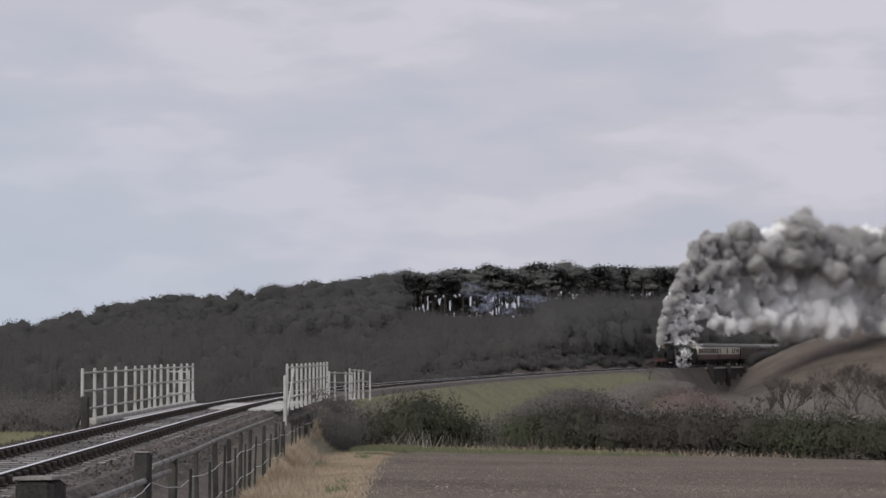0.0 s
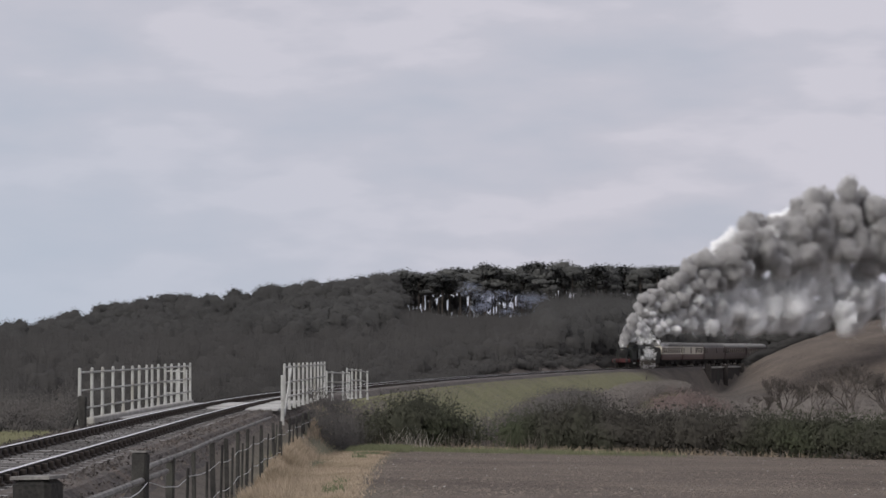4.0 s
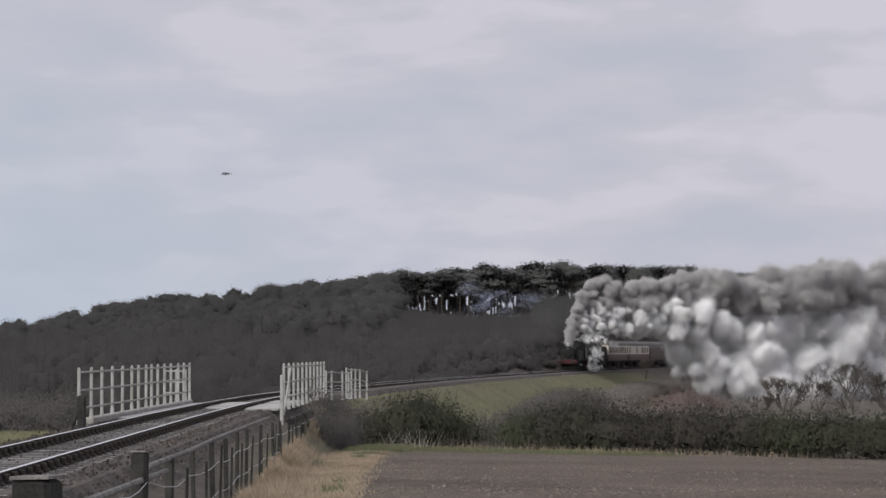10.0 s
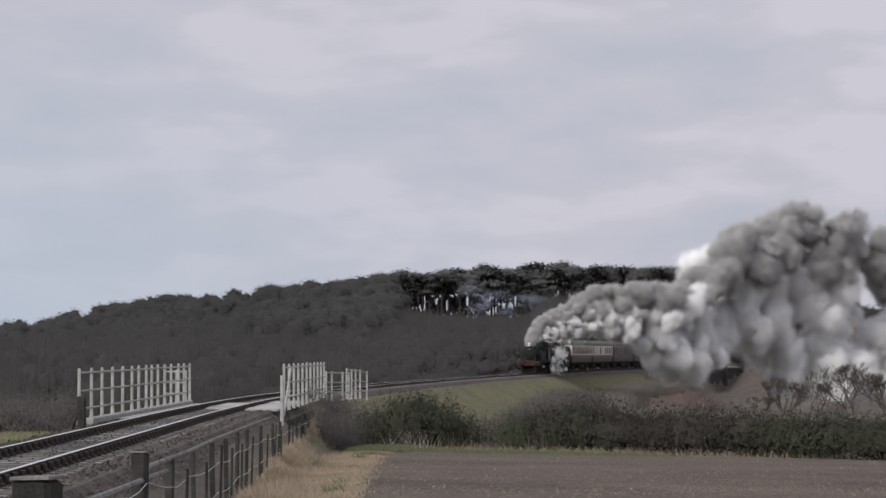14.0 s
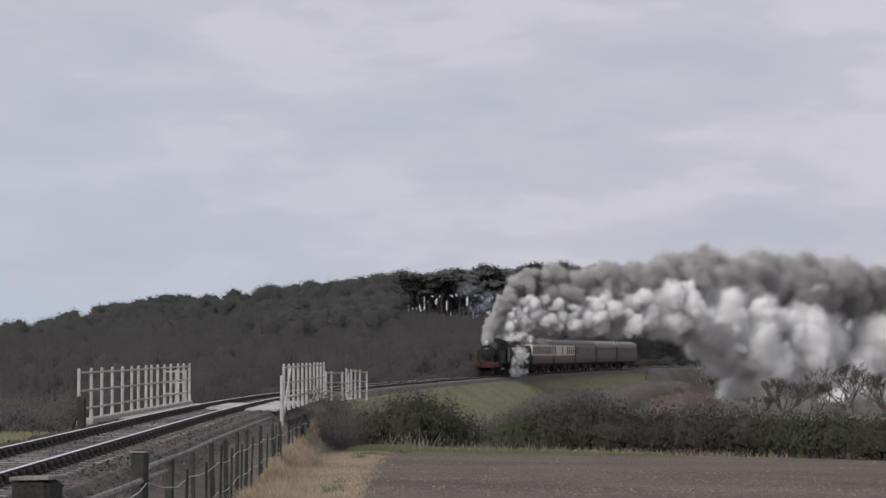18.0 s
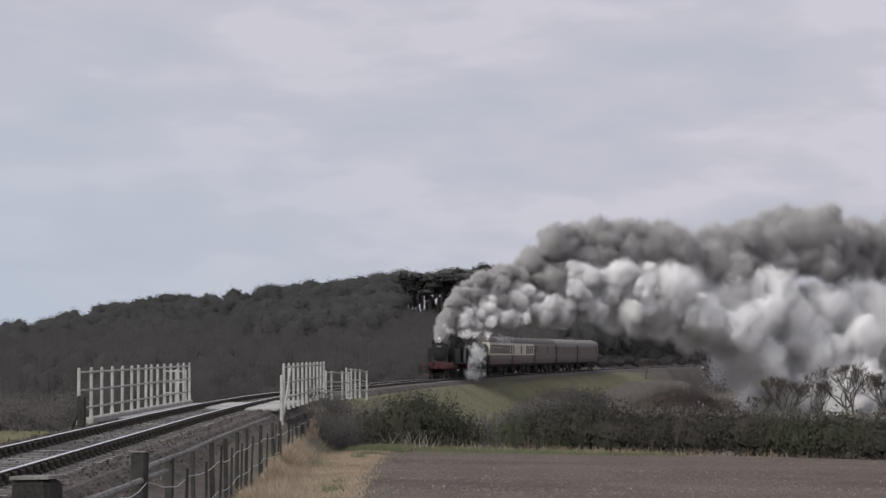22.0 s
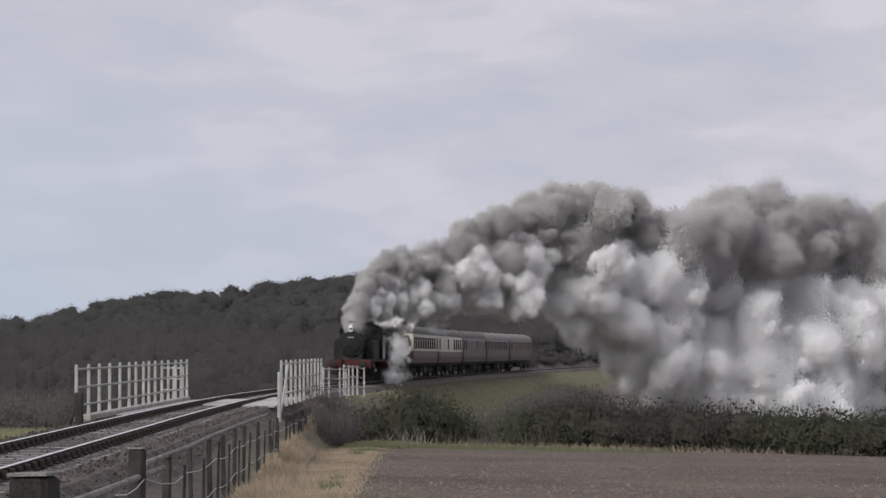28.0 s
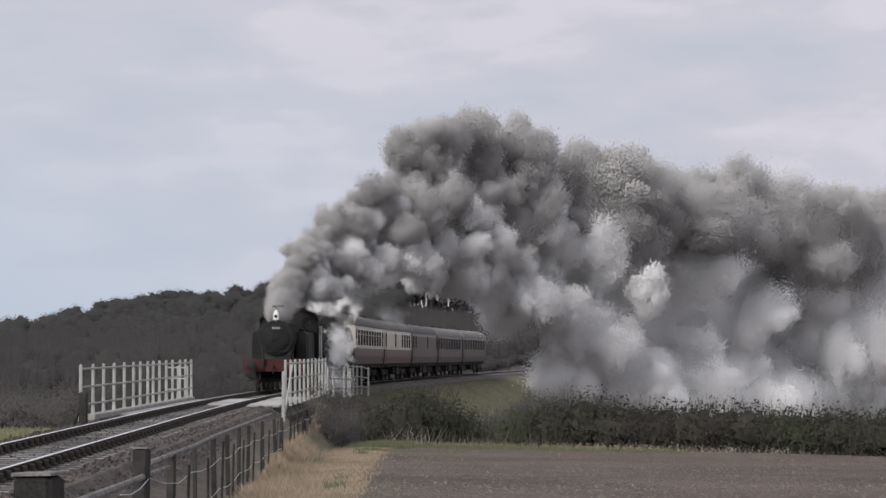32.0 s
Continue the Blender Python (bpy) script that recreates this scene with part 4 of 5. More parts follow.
    for k in range(240):
        u = RNG.uniform(1290, 1750)
        D = RNG.uniform(500, 560)
        x = float(px(u, D))
        g = float(ground(x, D))
        sky = float(np.interp(u, [1290, 1330, 1400, 1440, 1500, 1568, 1750], [600, 562, 545, 535, 545, 556, 560])) + RNG.normal(0, 4)
        top = 1.6 + (629 - sky) * D / 4500
        r = RNG.uniform(1.4, 2.4)
        for c in range(4):
            cz = top - r * 0.8 - c * r * 1.2
            if cz > g - 1:
                lf.blob((x, D, cz), (r * 1.1, r, r * 0.85), 150, 0.3, 0.3, 0.2, 0.75)
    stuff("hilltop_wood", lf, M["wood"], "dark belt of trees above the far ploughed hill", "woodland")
    x, D = float(px(1515, 520)), 520
    g = float(ground(x, D))
    top = 1.6 + (629 - 530) * D / 4500
    ob = tagged(new("conifer_tree"), "single rounded dark conifer standing over the hedge", "tree")
    ob.location = (x, D, g)
    part("trunk", Shape().rod((0, 0, -0.5), (0, 0, top - g - 2), 0.25, 0.1), M["bark"], ob)
    lf = Leafage()
    for i in range(4):
        lf.blob((0, 0, top - g - 2.6 - i), (1.1 + 0.12 * i, 1.1, 2.2), 200, 0.35, 0.12, 0, 0.92)
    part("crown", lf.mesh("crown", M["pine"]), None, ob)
    bare_tree("bare_tree", float(px(1450, 500)), 500, 1.6 + (629 - 512) * 500 / 4500 - float(ground(px(1450, 500), 500)), 5, "bare tree standing over the far wood")


def valley_plants():
    for u, D, t, sd, w in ((1378, 222, 7.2, 11, 1.3), (1503, 226, 8.0, 23, 1.35), (1455, 234, 6.2, 31, 1.1), (1560, 240, 6.6, 47, 1.3), (1345, 228, 5.2, 53, 1.5), (1142, 352, 3.6, 61, 0.8)):
        bare_tree("bare_tree", float(px(u, D)), D, t, sd, "leafless spreading tree in the dip behind the hedge", w)
    z = lambda u, D: (float(px(u, D)), D)
    hedge("field_hedge", [z(930, 100), z(1050, 99.5), z(1250, 98), z(1420, 96), z(1700, 93)], [1.75, 2.0, 1.75, 1.6, 1.55], [1.6, 1.8, 1.6, 1.5, 1.5], 620, M["hedge"], "dark dense field hedge with some green leaf", 0.11)
    hedge("bramble_thicket", [z(655, 99), z(730, 98), z(800, 101)], [1.5, 2.05, 1.5], [1.6, 2.0, 1.6], 620, M["bramble"], "tangled green and brown bramble bush", 0.11)
    hedge("bare_thicket", [z(556, 99.5), z(600, 100.5), z(650, 102), z(800, 103), z(900, 102), z(960, 101)], [0.5, 0.7, 1.0, 1.2, 1.7, 1.9], [1.2, 1.4, 1.5, 1.5, 1.5, 1.5], 520, M["palescrub"], "grey leafless thicket at the field corner", 0.06, core=0.12, rough=0.8)
    hedge("corner_thicket", [(-4.3, 89), (-4.0, 94), (-3.5, 99)], [0.9, 1.2, 1.4], [0.7, 0.9, 1.0], 300, M["palescrub"], "low tangle of bare stems below the bridge end", 0.05, core=0.12, rough=0.8)
    hedge("bank_scrub", [(float(np.interp(D, TD, TX)) + o, D) for D, o in ((176, 9.5), (195, 9), (215, 9), (250, 8))], [1.3, 1.8, 2.0, 2.0], [4, 5, 5, 5], 300, M["palescrub"], "grey leafless scrub at the foot of the railway bank", 0.16, lobes=0.6)
    hedge("valley_scrub", [z(900, 128), z(1050, 150), z(1200, 190), z(1400, 210), z(1620, 215)], [1.6, 2.0, 2.4, 1.8, 1.8], [3, 4, 5, 5, 5], 260, M["valleytwig"], "grey leafless scrub in the valley", 0.2, lobes=0.9)
    hedge("russet_bushes", [z(1170, 236), z(1215, 240), z(1262, 246)], [2.6, 3.3, 2.4], [3, 4, 3], 420, M["russet"], "russet leafless bushes in the dip", 0.16, lobes=0.6)
    hedge("dip_scrub", [z(1270, 260), z(1350, 262), z(1450, 255), z(1620, 250)], [2.2, 2.6, 2.4, 2.6], [3, 4, 4, 4], 260, M["valleytwig"], "grey leafless scrub round the bare trees", 0.2, lobes=0.8)
    hedge("slope_bushes", [(float(np.interp(D, TD, TX)) + o, D) for D, o in ((250, 12), (290, 8), (330, 7), (365, 7))], [1.0, 1.2, 1.1, 0.8], [3, 4, 4, 3], 300, M["valleytwig"], "low grey scrub on the side of the cutting", 0.18, lobes=0.8, core=0.3)
    hedge("hill_hedge", [z(1320, 452), z(1420, 470), z(1600, 490)], [1.6, 1.8, 2.0], [1.5, 1.5, 1.5], 150, M["scrub"], "low hedge along the top of the far field", 0.25, lobes=0.8)


grasses()
valley_plants()
woods()


# ---- train ----
# every vehicle stands with its front end at y = 0, rail level at z = 0, and faces +y
def arch(w, z0, z1, n=9, x0=0.0):
    """Half-width w, springing at z0, crown at z1."""
    return [(x0 + w * math.cos(a), z0 + (z1 - z0) * math.sin(a)) for a in np.linspace(0, math.pi, n)]


def wheel_shape(r, spokes):
    sh = Shape()
    rim = [(r + 0.03, -0.07), (r + 0.03, -0.04), (r, -0.03), (r - 0.01, 0.07), (r - 0.09, 0.07), (r - 0.09, -0.07)]
    n, v, f = 24, [], []
    for a, h in rim + rim[:1]:
        v += [(h, a * math.cos(2 * math.pi * i / n), a * math.sin(2 * math.pi * i / n)) for i in range(n)]
    f = [(j * n + i, j * n + (i + 1) % n, (j + 1) * n + (i + 1) % n, (j + 1) * n + i) for j in range(len(rim)) for i in range(n)]
    sh.add(v, f)
    sh.lathe([(0.14, -0.09), (0.14, 0.1)], 10, "x")
    for i in range(spokes):
        a = 2 * math.pi * i / spokes
        c, s = math.cos(a), math.sin(a)
        sh.rod((0, 0.1 * c, 0.1 * s), (0, (r - 0.06) * c, (r - 0.06) * s), 0.035, 0.028, 5)
    return sh


def wheelset(name, r, spokes, y, parent, spin, crank=False):
    ob = new(name)
    ob.parent = parent
    ob.location = (0, y, r)
    for x, s in ((-0.72, -1), (0.72, 1)):
        w = part("wheel", wheel_shape(r, spokes), M["under"], ob)
        w.location = (x, 0, 0)
        if s < 0:
            w.rotation_euler = (0, 0, math.pi)
    sh = Shape().lathe([(0.08, -0.75), (0.08, 0.75)], 10, "x")
    if crank:
        sh.box(-0.86, -0.05, 0.18, -0.8, 0.05, 0.36).box(0.8, 0.18, -0.05, 0.86, 0.36, 0.05)
    part("axle", sh, M["under"], ob)
    spin.append((ob, r, y))
    return ob


SPIN = []


def buffers(ob, y, s, z=1.06):
    for x in (-0.87, 0.87):
        b = part("buffer", Shape().lathe([(0.11, 0), (0.10, 0.28 * s), (0.055, 0.3 * s), (0.055, 0.46 * s), (0.20, 0.48 * s), (0.22, 0.52 * s), (0.10, 0.55 * s)], 14, "y", (x, y, z)), M["black"], ob, "", True)


def bars(parent, x0, z, y, w, h, n, mat):
    """Plain bars in place of figures."""
    for i in range(n):
        part("figure_bar", Shape().box(x0 + i * w * 1.45, y, z - h / 2, x0 + i * w * 1.45 + w, y + 0.012, z + h / 2), mat, parent)


def prairie_tank():
    """A small side-tank engine with a pony truck at each end."""
    ob = tagged(new("tank_locomotive"), "black side-tank steam locomotive with a red buffer beam, leading the train", "locomotive")
    part("buffer_beam", Shape().box(-1.28, -0.42, 0.82, 1.28, -0.32, 1.32, 0.015), M["red"], ob, "red painted buffer beam")
    buffers(ob, -0.33, 1)
    part("coupling_hook", Shape().rod((0, -0.32, 1.05), (0, -0.12, 1.0), 0.04).rod((0, -0.13, 1.0), (0, -0.16, 0.72), 0.03), M["black"], ob)
    part("vacuum_pipe", Shape().rod((0.42, -0.28, 0.9), (0.42, -0.28, 1.75), 0.045).rod((0.42, -0.28, 1.75), (0.42, -0.15, 1.7), 0.05).rod((0.42, -0.15, 1.7), (0.42, -0.13, 1.2), 0.05), M["black"], ob)
    part("footplate", Shape().box(-1.28, -10.6, 1.24, 1.28, -0.4, 1.34, 0.01).prism([(-1.28, 1.2), (-1.2, 1.2), (-1.2, 1.3), (-1.28, 1.3)], -10.5, -0.5), M["black"], ob)
    part("frames", Shape().box(-0.62, -10.4, 0.45, -0.56, -0.5, 1.26).box(0.56, -10.4, 0.45, 0.62, -0.5, 1.26), M["under"], ob)
    part("rear_beam", Shape().box(-1.28, -10.68, 0.82, 1.28, -10.58, 1.32), M["red"], ob)
    zc = 2.22
    part("smokebox", Shape().lathe([(0.60, -1.42), (0.72, -1.45), (0.74, -1.5), (0.74, -2.9), (0.70, -2.92)], 28, "y", (0, 0, zc)), M["smokebox"], ob, "matt black smokebox", True)
    part("smokebox_saddle", Shape().prism([(-0.55, 1.3), (0.55, 1.3), (0.68, 1.85), (0.5, 1.75), (0, 1.65), (-0.5, 1.75), (-0.68, 1.85)], -2.8, -1.55), M["black"], ob)
    door = part("smokebox_door", Shape().lathe([(0.58, -1.45), (0.58, -1.40), (0.5, -1.34), (0.25, -1.29), (0.0, -1.28)], 28, "y", (0, 0, zc)), M["smokebox"], ob, "domed smokebox door with a figure plate", True)
    part("door_handle", Shape().rod((0, -1.26, zc), (0.2, -1.25, zc - 0.14), 0.018).rod((0, -1.26, zc), (-0.1, -1.25, zc - 0.22), 0.018).lathe([(0.05, -1.3), (0.05, -1.23)], 8, "y", (0, 0, zc)), M["rust"], door)
    part("figure_plate", Shape().box(-0.26, -1.36, zc + 0.33, 0.26, -1.31, zc + 0.49), M["black"], door)
    bars(door, -0.17, zc + 0.41, -1.31, 0.062, 0.085, 4, M["concrete"])
    part("boiler", Shape().lathe([(0.66, -2.9), (0.68, -2.95), (0.74, -7.2)], 28, "y", (0, 0, zc)), M["green"], ob, "dark boiler barrel", True)
    part("firebox", Shape().prism([(-0.72, 1.4), (0.72, 1.4), (0.74, 2.6)] + arch(0.74, 2.65, 3.02)[1:-1] + [(-0.74, 2.6)], -8.2, -6.6), M["green"], ob)
    part("chimney", Shape().lathe([(0.36, 2.86), (0.30, 2.95), (0.225, 3.08), (0.215, 3.45), (0.25, 3.47), (0.27, 3.53), (0.25, 3.6), (0.16, 3.6), (0.16, 3.4)], 20, "z", (0, -2.15, 0)), M["black"], ob, "tapered chimney with a copper cap", True)
    part("chimney_cap", Shape().lathe([(0.262, 3.45), (0.285, 3.5), (0.285, 3.55), (0.25, 3.605)], 20, "z", (0, -2.15, 0)), M["copper"], ob, "copper chimney cap", True)
    part("safety_valve_bonnet", Shape().lathe([(0.3, 2.88), (0.2, 3.0), (0.16, 3.2), (0.17, 3.4), (0.13, 3.42)], 16, "z", (0, -5.1, 0)), M["brass"], ob, "brass safety valve bonnet", True)
    for x in (-1, 1):
        o = [(x * 0.72, 1.32), (x * 1.14, 1.32), (x * 1.14, 2.40), (x * 1.11, 2.46), (x * 1.05, 2.5), (x * 0.72, 2.5)]
        t = part("side_tank", Shape().prism(o, -7.5, -2.95), M["green"], ob, "dark green side tank with rounded shoulder")
        part("tank_filler", Shape().lathe([(0.16, 2.5), (0.16, 2.6), (0.1, 2.63)], 12, "z", (x * 0.93, -3.5, 0)), M["black"], t)
        for y in (-3.2, -7.2):
            part("handrail", Shape().rod((x * 1.18, y, 1.4), (x * 1.18, y, 2.35), 0.018), M["under"], t)
        part("cylinder", Shape().lathe([(0.3, -2.75), (0.33, -2.7), (0.33, -1.85), (0.3, -1.8)], 16, "y", (x * 1.02, 0, 0.82)), M["black"], ob, "", True)
        part("step", Shape().box(x * 1.2 - 0.16, -2.95, 0.4, x * 1.2 + 0.16, -2.85, 0.45).box(x * 1.2 - 0.02, -2.94, 0.42, x * 1.2 + 0.02, -2.86, 1.25), M["black"], ob)
        part("lamp_iron", Shape().box(x * 0.8 - 0.015, -0.5, 1.32, x * 0.8 + 0.015, -0.46, 1.55), M["black"], ob)
        # cab side with its opening
        cs = part("cab_side", Shape().box(x * 1.27 - 0.03, -8.05, 1.32, x * 1.27 + 0.03, -7.5, 3.05).box(x * 1.27 - 0.03, -8.95, 1.32, x * 1.27 + 0.03, -8.05, 2.2).box(x * 1.27 - 0.03, -9.25, 1.32, x * 1.27 + 0.03, -8.95, 3.05).box(x * 1.27 - 0.03, -8.95, 2.9, x * 1.27 + 0.03, -8.05, 3.05), M["green"], ob)
        for y in (-8.02, -8.98):
            part("handrail", Shape().rod((x * 1.33, y, 1.4), (x * 1.33, y, 2.8), 0.02), M["lampwhite"], cs, "bright cab handrail")
        part("coupling_rod", Shape().box(x * 0.93 - 0.03, -7.5, 0.62, x * 0.93 + 0.03, -3.8, 0.74), M["steel"], ob)
        part("side_bunker", Shape().box(min(x * 0.5, x * 1.27), -10.55, 1.32, max(x * 0.5, x * 1.27), -9.25, 2.5, 0.04), M["green"], ob)
    front = Shape().prism([(-1.27, 2.5), (1.27, 2.5), (1.27, 3.05)] + arch(1.27, 3.05, 3.55)[1:-1] + [(-1.27, 3.05)], -7.56, -7.5)
    cabf = part("cab_front", front, M["black"], ob)
    for x in (-0.78, 0.78):
        part("spectacle_glass", Shape().lathe([(0.2, -7.49), (0.2, -7.47)], 16, "y", (x, 0, 2.98)), M["glass"], cabf)
        part("spectacle_rim", Shape().lathe([(0.235, -7.5), (0.235, -7.495), (0.2, -7.494)], 16, "y", (x, 0, 2.98)), M["black"], cabf)
    roof = [(1.33 * math.cos(a), 3.02 + 0.60 * math.sin(a)) for a in np.linspace(0, math.pi, 13)] + [(-1.28 * math.cos(a), 2.98 + 0.58 * math.sin(a)) for a in np.linspace(0, math.pi, 13)]
    part("cab_roof", Shape().prism(roof, -9.4, -7.35), M["black"], ob, "arched black cab roof", True)
    part("cab_back", Shape().box(-1.27, -9.3, 1.32, 1.27, -9.24, 3.05), M["black"], ob)
    part("bunker", Shape().box(-0.5, -10.55, 1.32, 0.5, -9.3, 2.6, 0.04), M["green"], ob)
    lamp = part("head_lamp", Shape().box(-0.11, -1.52, 2.98, 0.11, -1.28, 3.28, 0.03).lathe([(0.07, 3.28), (0.09, 3.32), (0.05, 3.38)], 10, "z", (0, -1.4, 0)).rod((0, -1.4, 2.9), (0, -1.4, 3.0), 0.02), M["lampwhite"], ob, "white oil head lamp above the smokebox")
    part("lamp_lens", Shape().lathe([(0.07, -1.29), (0.07, -1.26), (0.03, -1.24)], 12, "y", (0, 0, 3.12)), M["glass"], lamp)
    part("smokebox_dart_rail", Shape().rod((-0.55, -1.32, zc - 0.55), (0.55, -1.32, zc - 0.55), 0.016), M["under"], ob)
    for y, r, n, c in ((-1.2, 0.48, 9, 0), (-3.9, 0.705, 14, 1), (-5.65, 0.705, 14, 1), (-7.4, 0.705, 14, 1), (-9.7, 0.48, 9, 0)):
        wheelset("driving_wheelset" if c else "pony_wheelset", r, n, y, ob, SPIN, bool(c))
    return ob


def tender_engine():
    """The second, longer engine with its tender, half lost in steam."""
    ob = tagged(new("tender_locomotive"), "second black steam locomotive coupled behind the tank engine", "locomotive")
    part("buffer_beam", Shape().box(-1.25, -0.45, 0.82, 1.25, -0.35, 1.3), M["red"], ob)
    buffers(ob, -0.36, 1)
    part("footplate", Shape().box(-1.28, -10.8, 1.28, 1.28, -0.45, 1.38), M["black"], ob)
    part("frames", Shape().box(-0.6, -10.6, 0.4, -0.54, -0.6, 1.3).box(0.54, -10.6, 0.4, 0.6, -0.6, 1.3), M["under"], ob)
    zc = 2.45
    part("smokebox", Shape().lathe([(0.5, -1.1), (0.72, -1.15), (0.76, -1.2), (0.76, -2.7)], 24, "y", (0, 0, zc)), M["smokebox"], ob, "", True)
    part("boiler", Shape().lathe([(0.72, -2.7), (0.75, -8.6)], 24, "y", (0, 0, zc)), M["black"], ob, "", True)
    part("firebox", Shape().prism([(-0.7, 1.4), (0.7, 1.4), (0.76, 2.6)] + arch(0.76, 2.62, 3.24)[1:-1] + [(-0.76, 2.6)], -8.8, -6.8), M["black"], ob)
    part("chimney", Shape().lathe([(0.36, 3.1), (0.25, 3.25), (0.24, 3.55), (0.3, 3.62), (0.3, 3.7), (0.18, 3.7)], 18, "z", (0, -1.9, 0)), M["black"], ob, "", True)
    part("dome", Shape().lathe([(0.4, 3.1), (0.33, 3.25), (0.31, 3.4), (0.2, 3.56), (0, 3.6)], 18, "z", (0, -4.6, 0)), M["black"], ob, "", True)
    for x in (-1, 1):
        part("splasher", Shape().prism([(x * 0.9 + 0.25 * k, z) for k, z in ((-1, 1.35), (1, 1.35), (1, 1.75), (-1, 1.75))], -8.2, -2.6), M["black"], ob)
        part("cylinder", Shape().lathe([(0.3, -2.4), (0.32, -2.35), (0.32, -1.5), (0.3, -1.45)], 14, "y", (x * 1.0, 0, 0.85)), M["black"], ob)
        cs = part("cab_side", Shape().box(x * 1.3 - 0.03, -9.4, 1.38, x * 1.3 + 0.03, -8.6, 3.1).box(x * 1.3 - 0.03, -10.6, 1.38, x * 1.3 + 0.03, -9.4, 2.1).box(x * 1.3 - 0.03, -10.6, 2.95, x * 1.3 + 0.03, -9.4, 3.1), M["black"], ob)
        part("handrail", Shape().rod((x * 1.35, -9.42, 1.5), (x * 1.35, -9.42, 2.7), 0.025).rod((x * 1.35, -10.62, 1.5), (x * 1.35, -10.62, 2.9), 0.03), M["lampwhite"], cs, "pale cab handrails")
    part("cab_front", Shape().prism([(-1.28, 1.4), (1.28, 1.4), (1.28, 3.1)] + arch(1.28, 3.1, 3.6)[1:-1] + [(-1.28, 3.1)], -8.66, -8.6), M["black"], ob)
    roof = [(1.36 * math.cos(a), 3.05 + 0.66 * math.sin(a)) for a in np.linspace(0, math.pi, 13)] + [(-1.3 * math.cos(a), 3.0 + 0.64 * math.sin(a)) for a in np.linspace(0, math.pi, 13)]
    part("cab_roof", Shape().prism(roof, -11.2, -8.5), M["roof"], ob, "grey arched cab roof", True)
    t = part("tender_body", Shape().box(-1.28, -17.6, 1.3, 1.28, -11.2, 2.75, 0.06).box(-1.18, -17.5, 2.75, 1.18, -11.4, 3.0, 0.1), M["under"], ob, "tender side panel dulled by soot")
    part("coal_load", Shape().prism([(-1.0, 2.9), (1.0, 2.9), (0.6, 3.3), (0.1, 3.45), (-0.5, 3.3)], -15.5, -11.8), M["coal"], t)
    part("tender_frames", Shape().box(-1.15, -17.5, 0.6, -1.05, -11.3, 1.3).box(1.05, -17.5, 0.6, 1.15, -11.3, 1.3).box(-1.25, -17.75, 0.82, 1.25, -17.6, 1.3), M["under"], ob)
    for y, r, n in ((-1.3, 0.48, 9), (-3.1, 0.48, 9), (-5.2, 0.9, 16), (-7.3, 0.9, 16), (-9.6, 0.9, 16), (-12.3, 0.6, 10), (-14.3, 0.6, 10), (-16.4, 0.6, 10)):
        wheelset("wheelset", r, n, y, ob, SPIN)
    return ob


COACH = 19.2


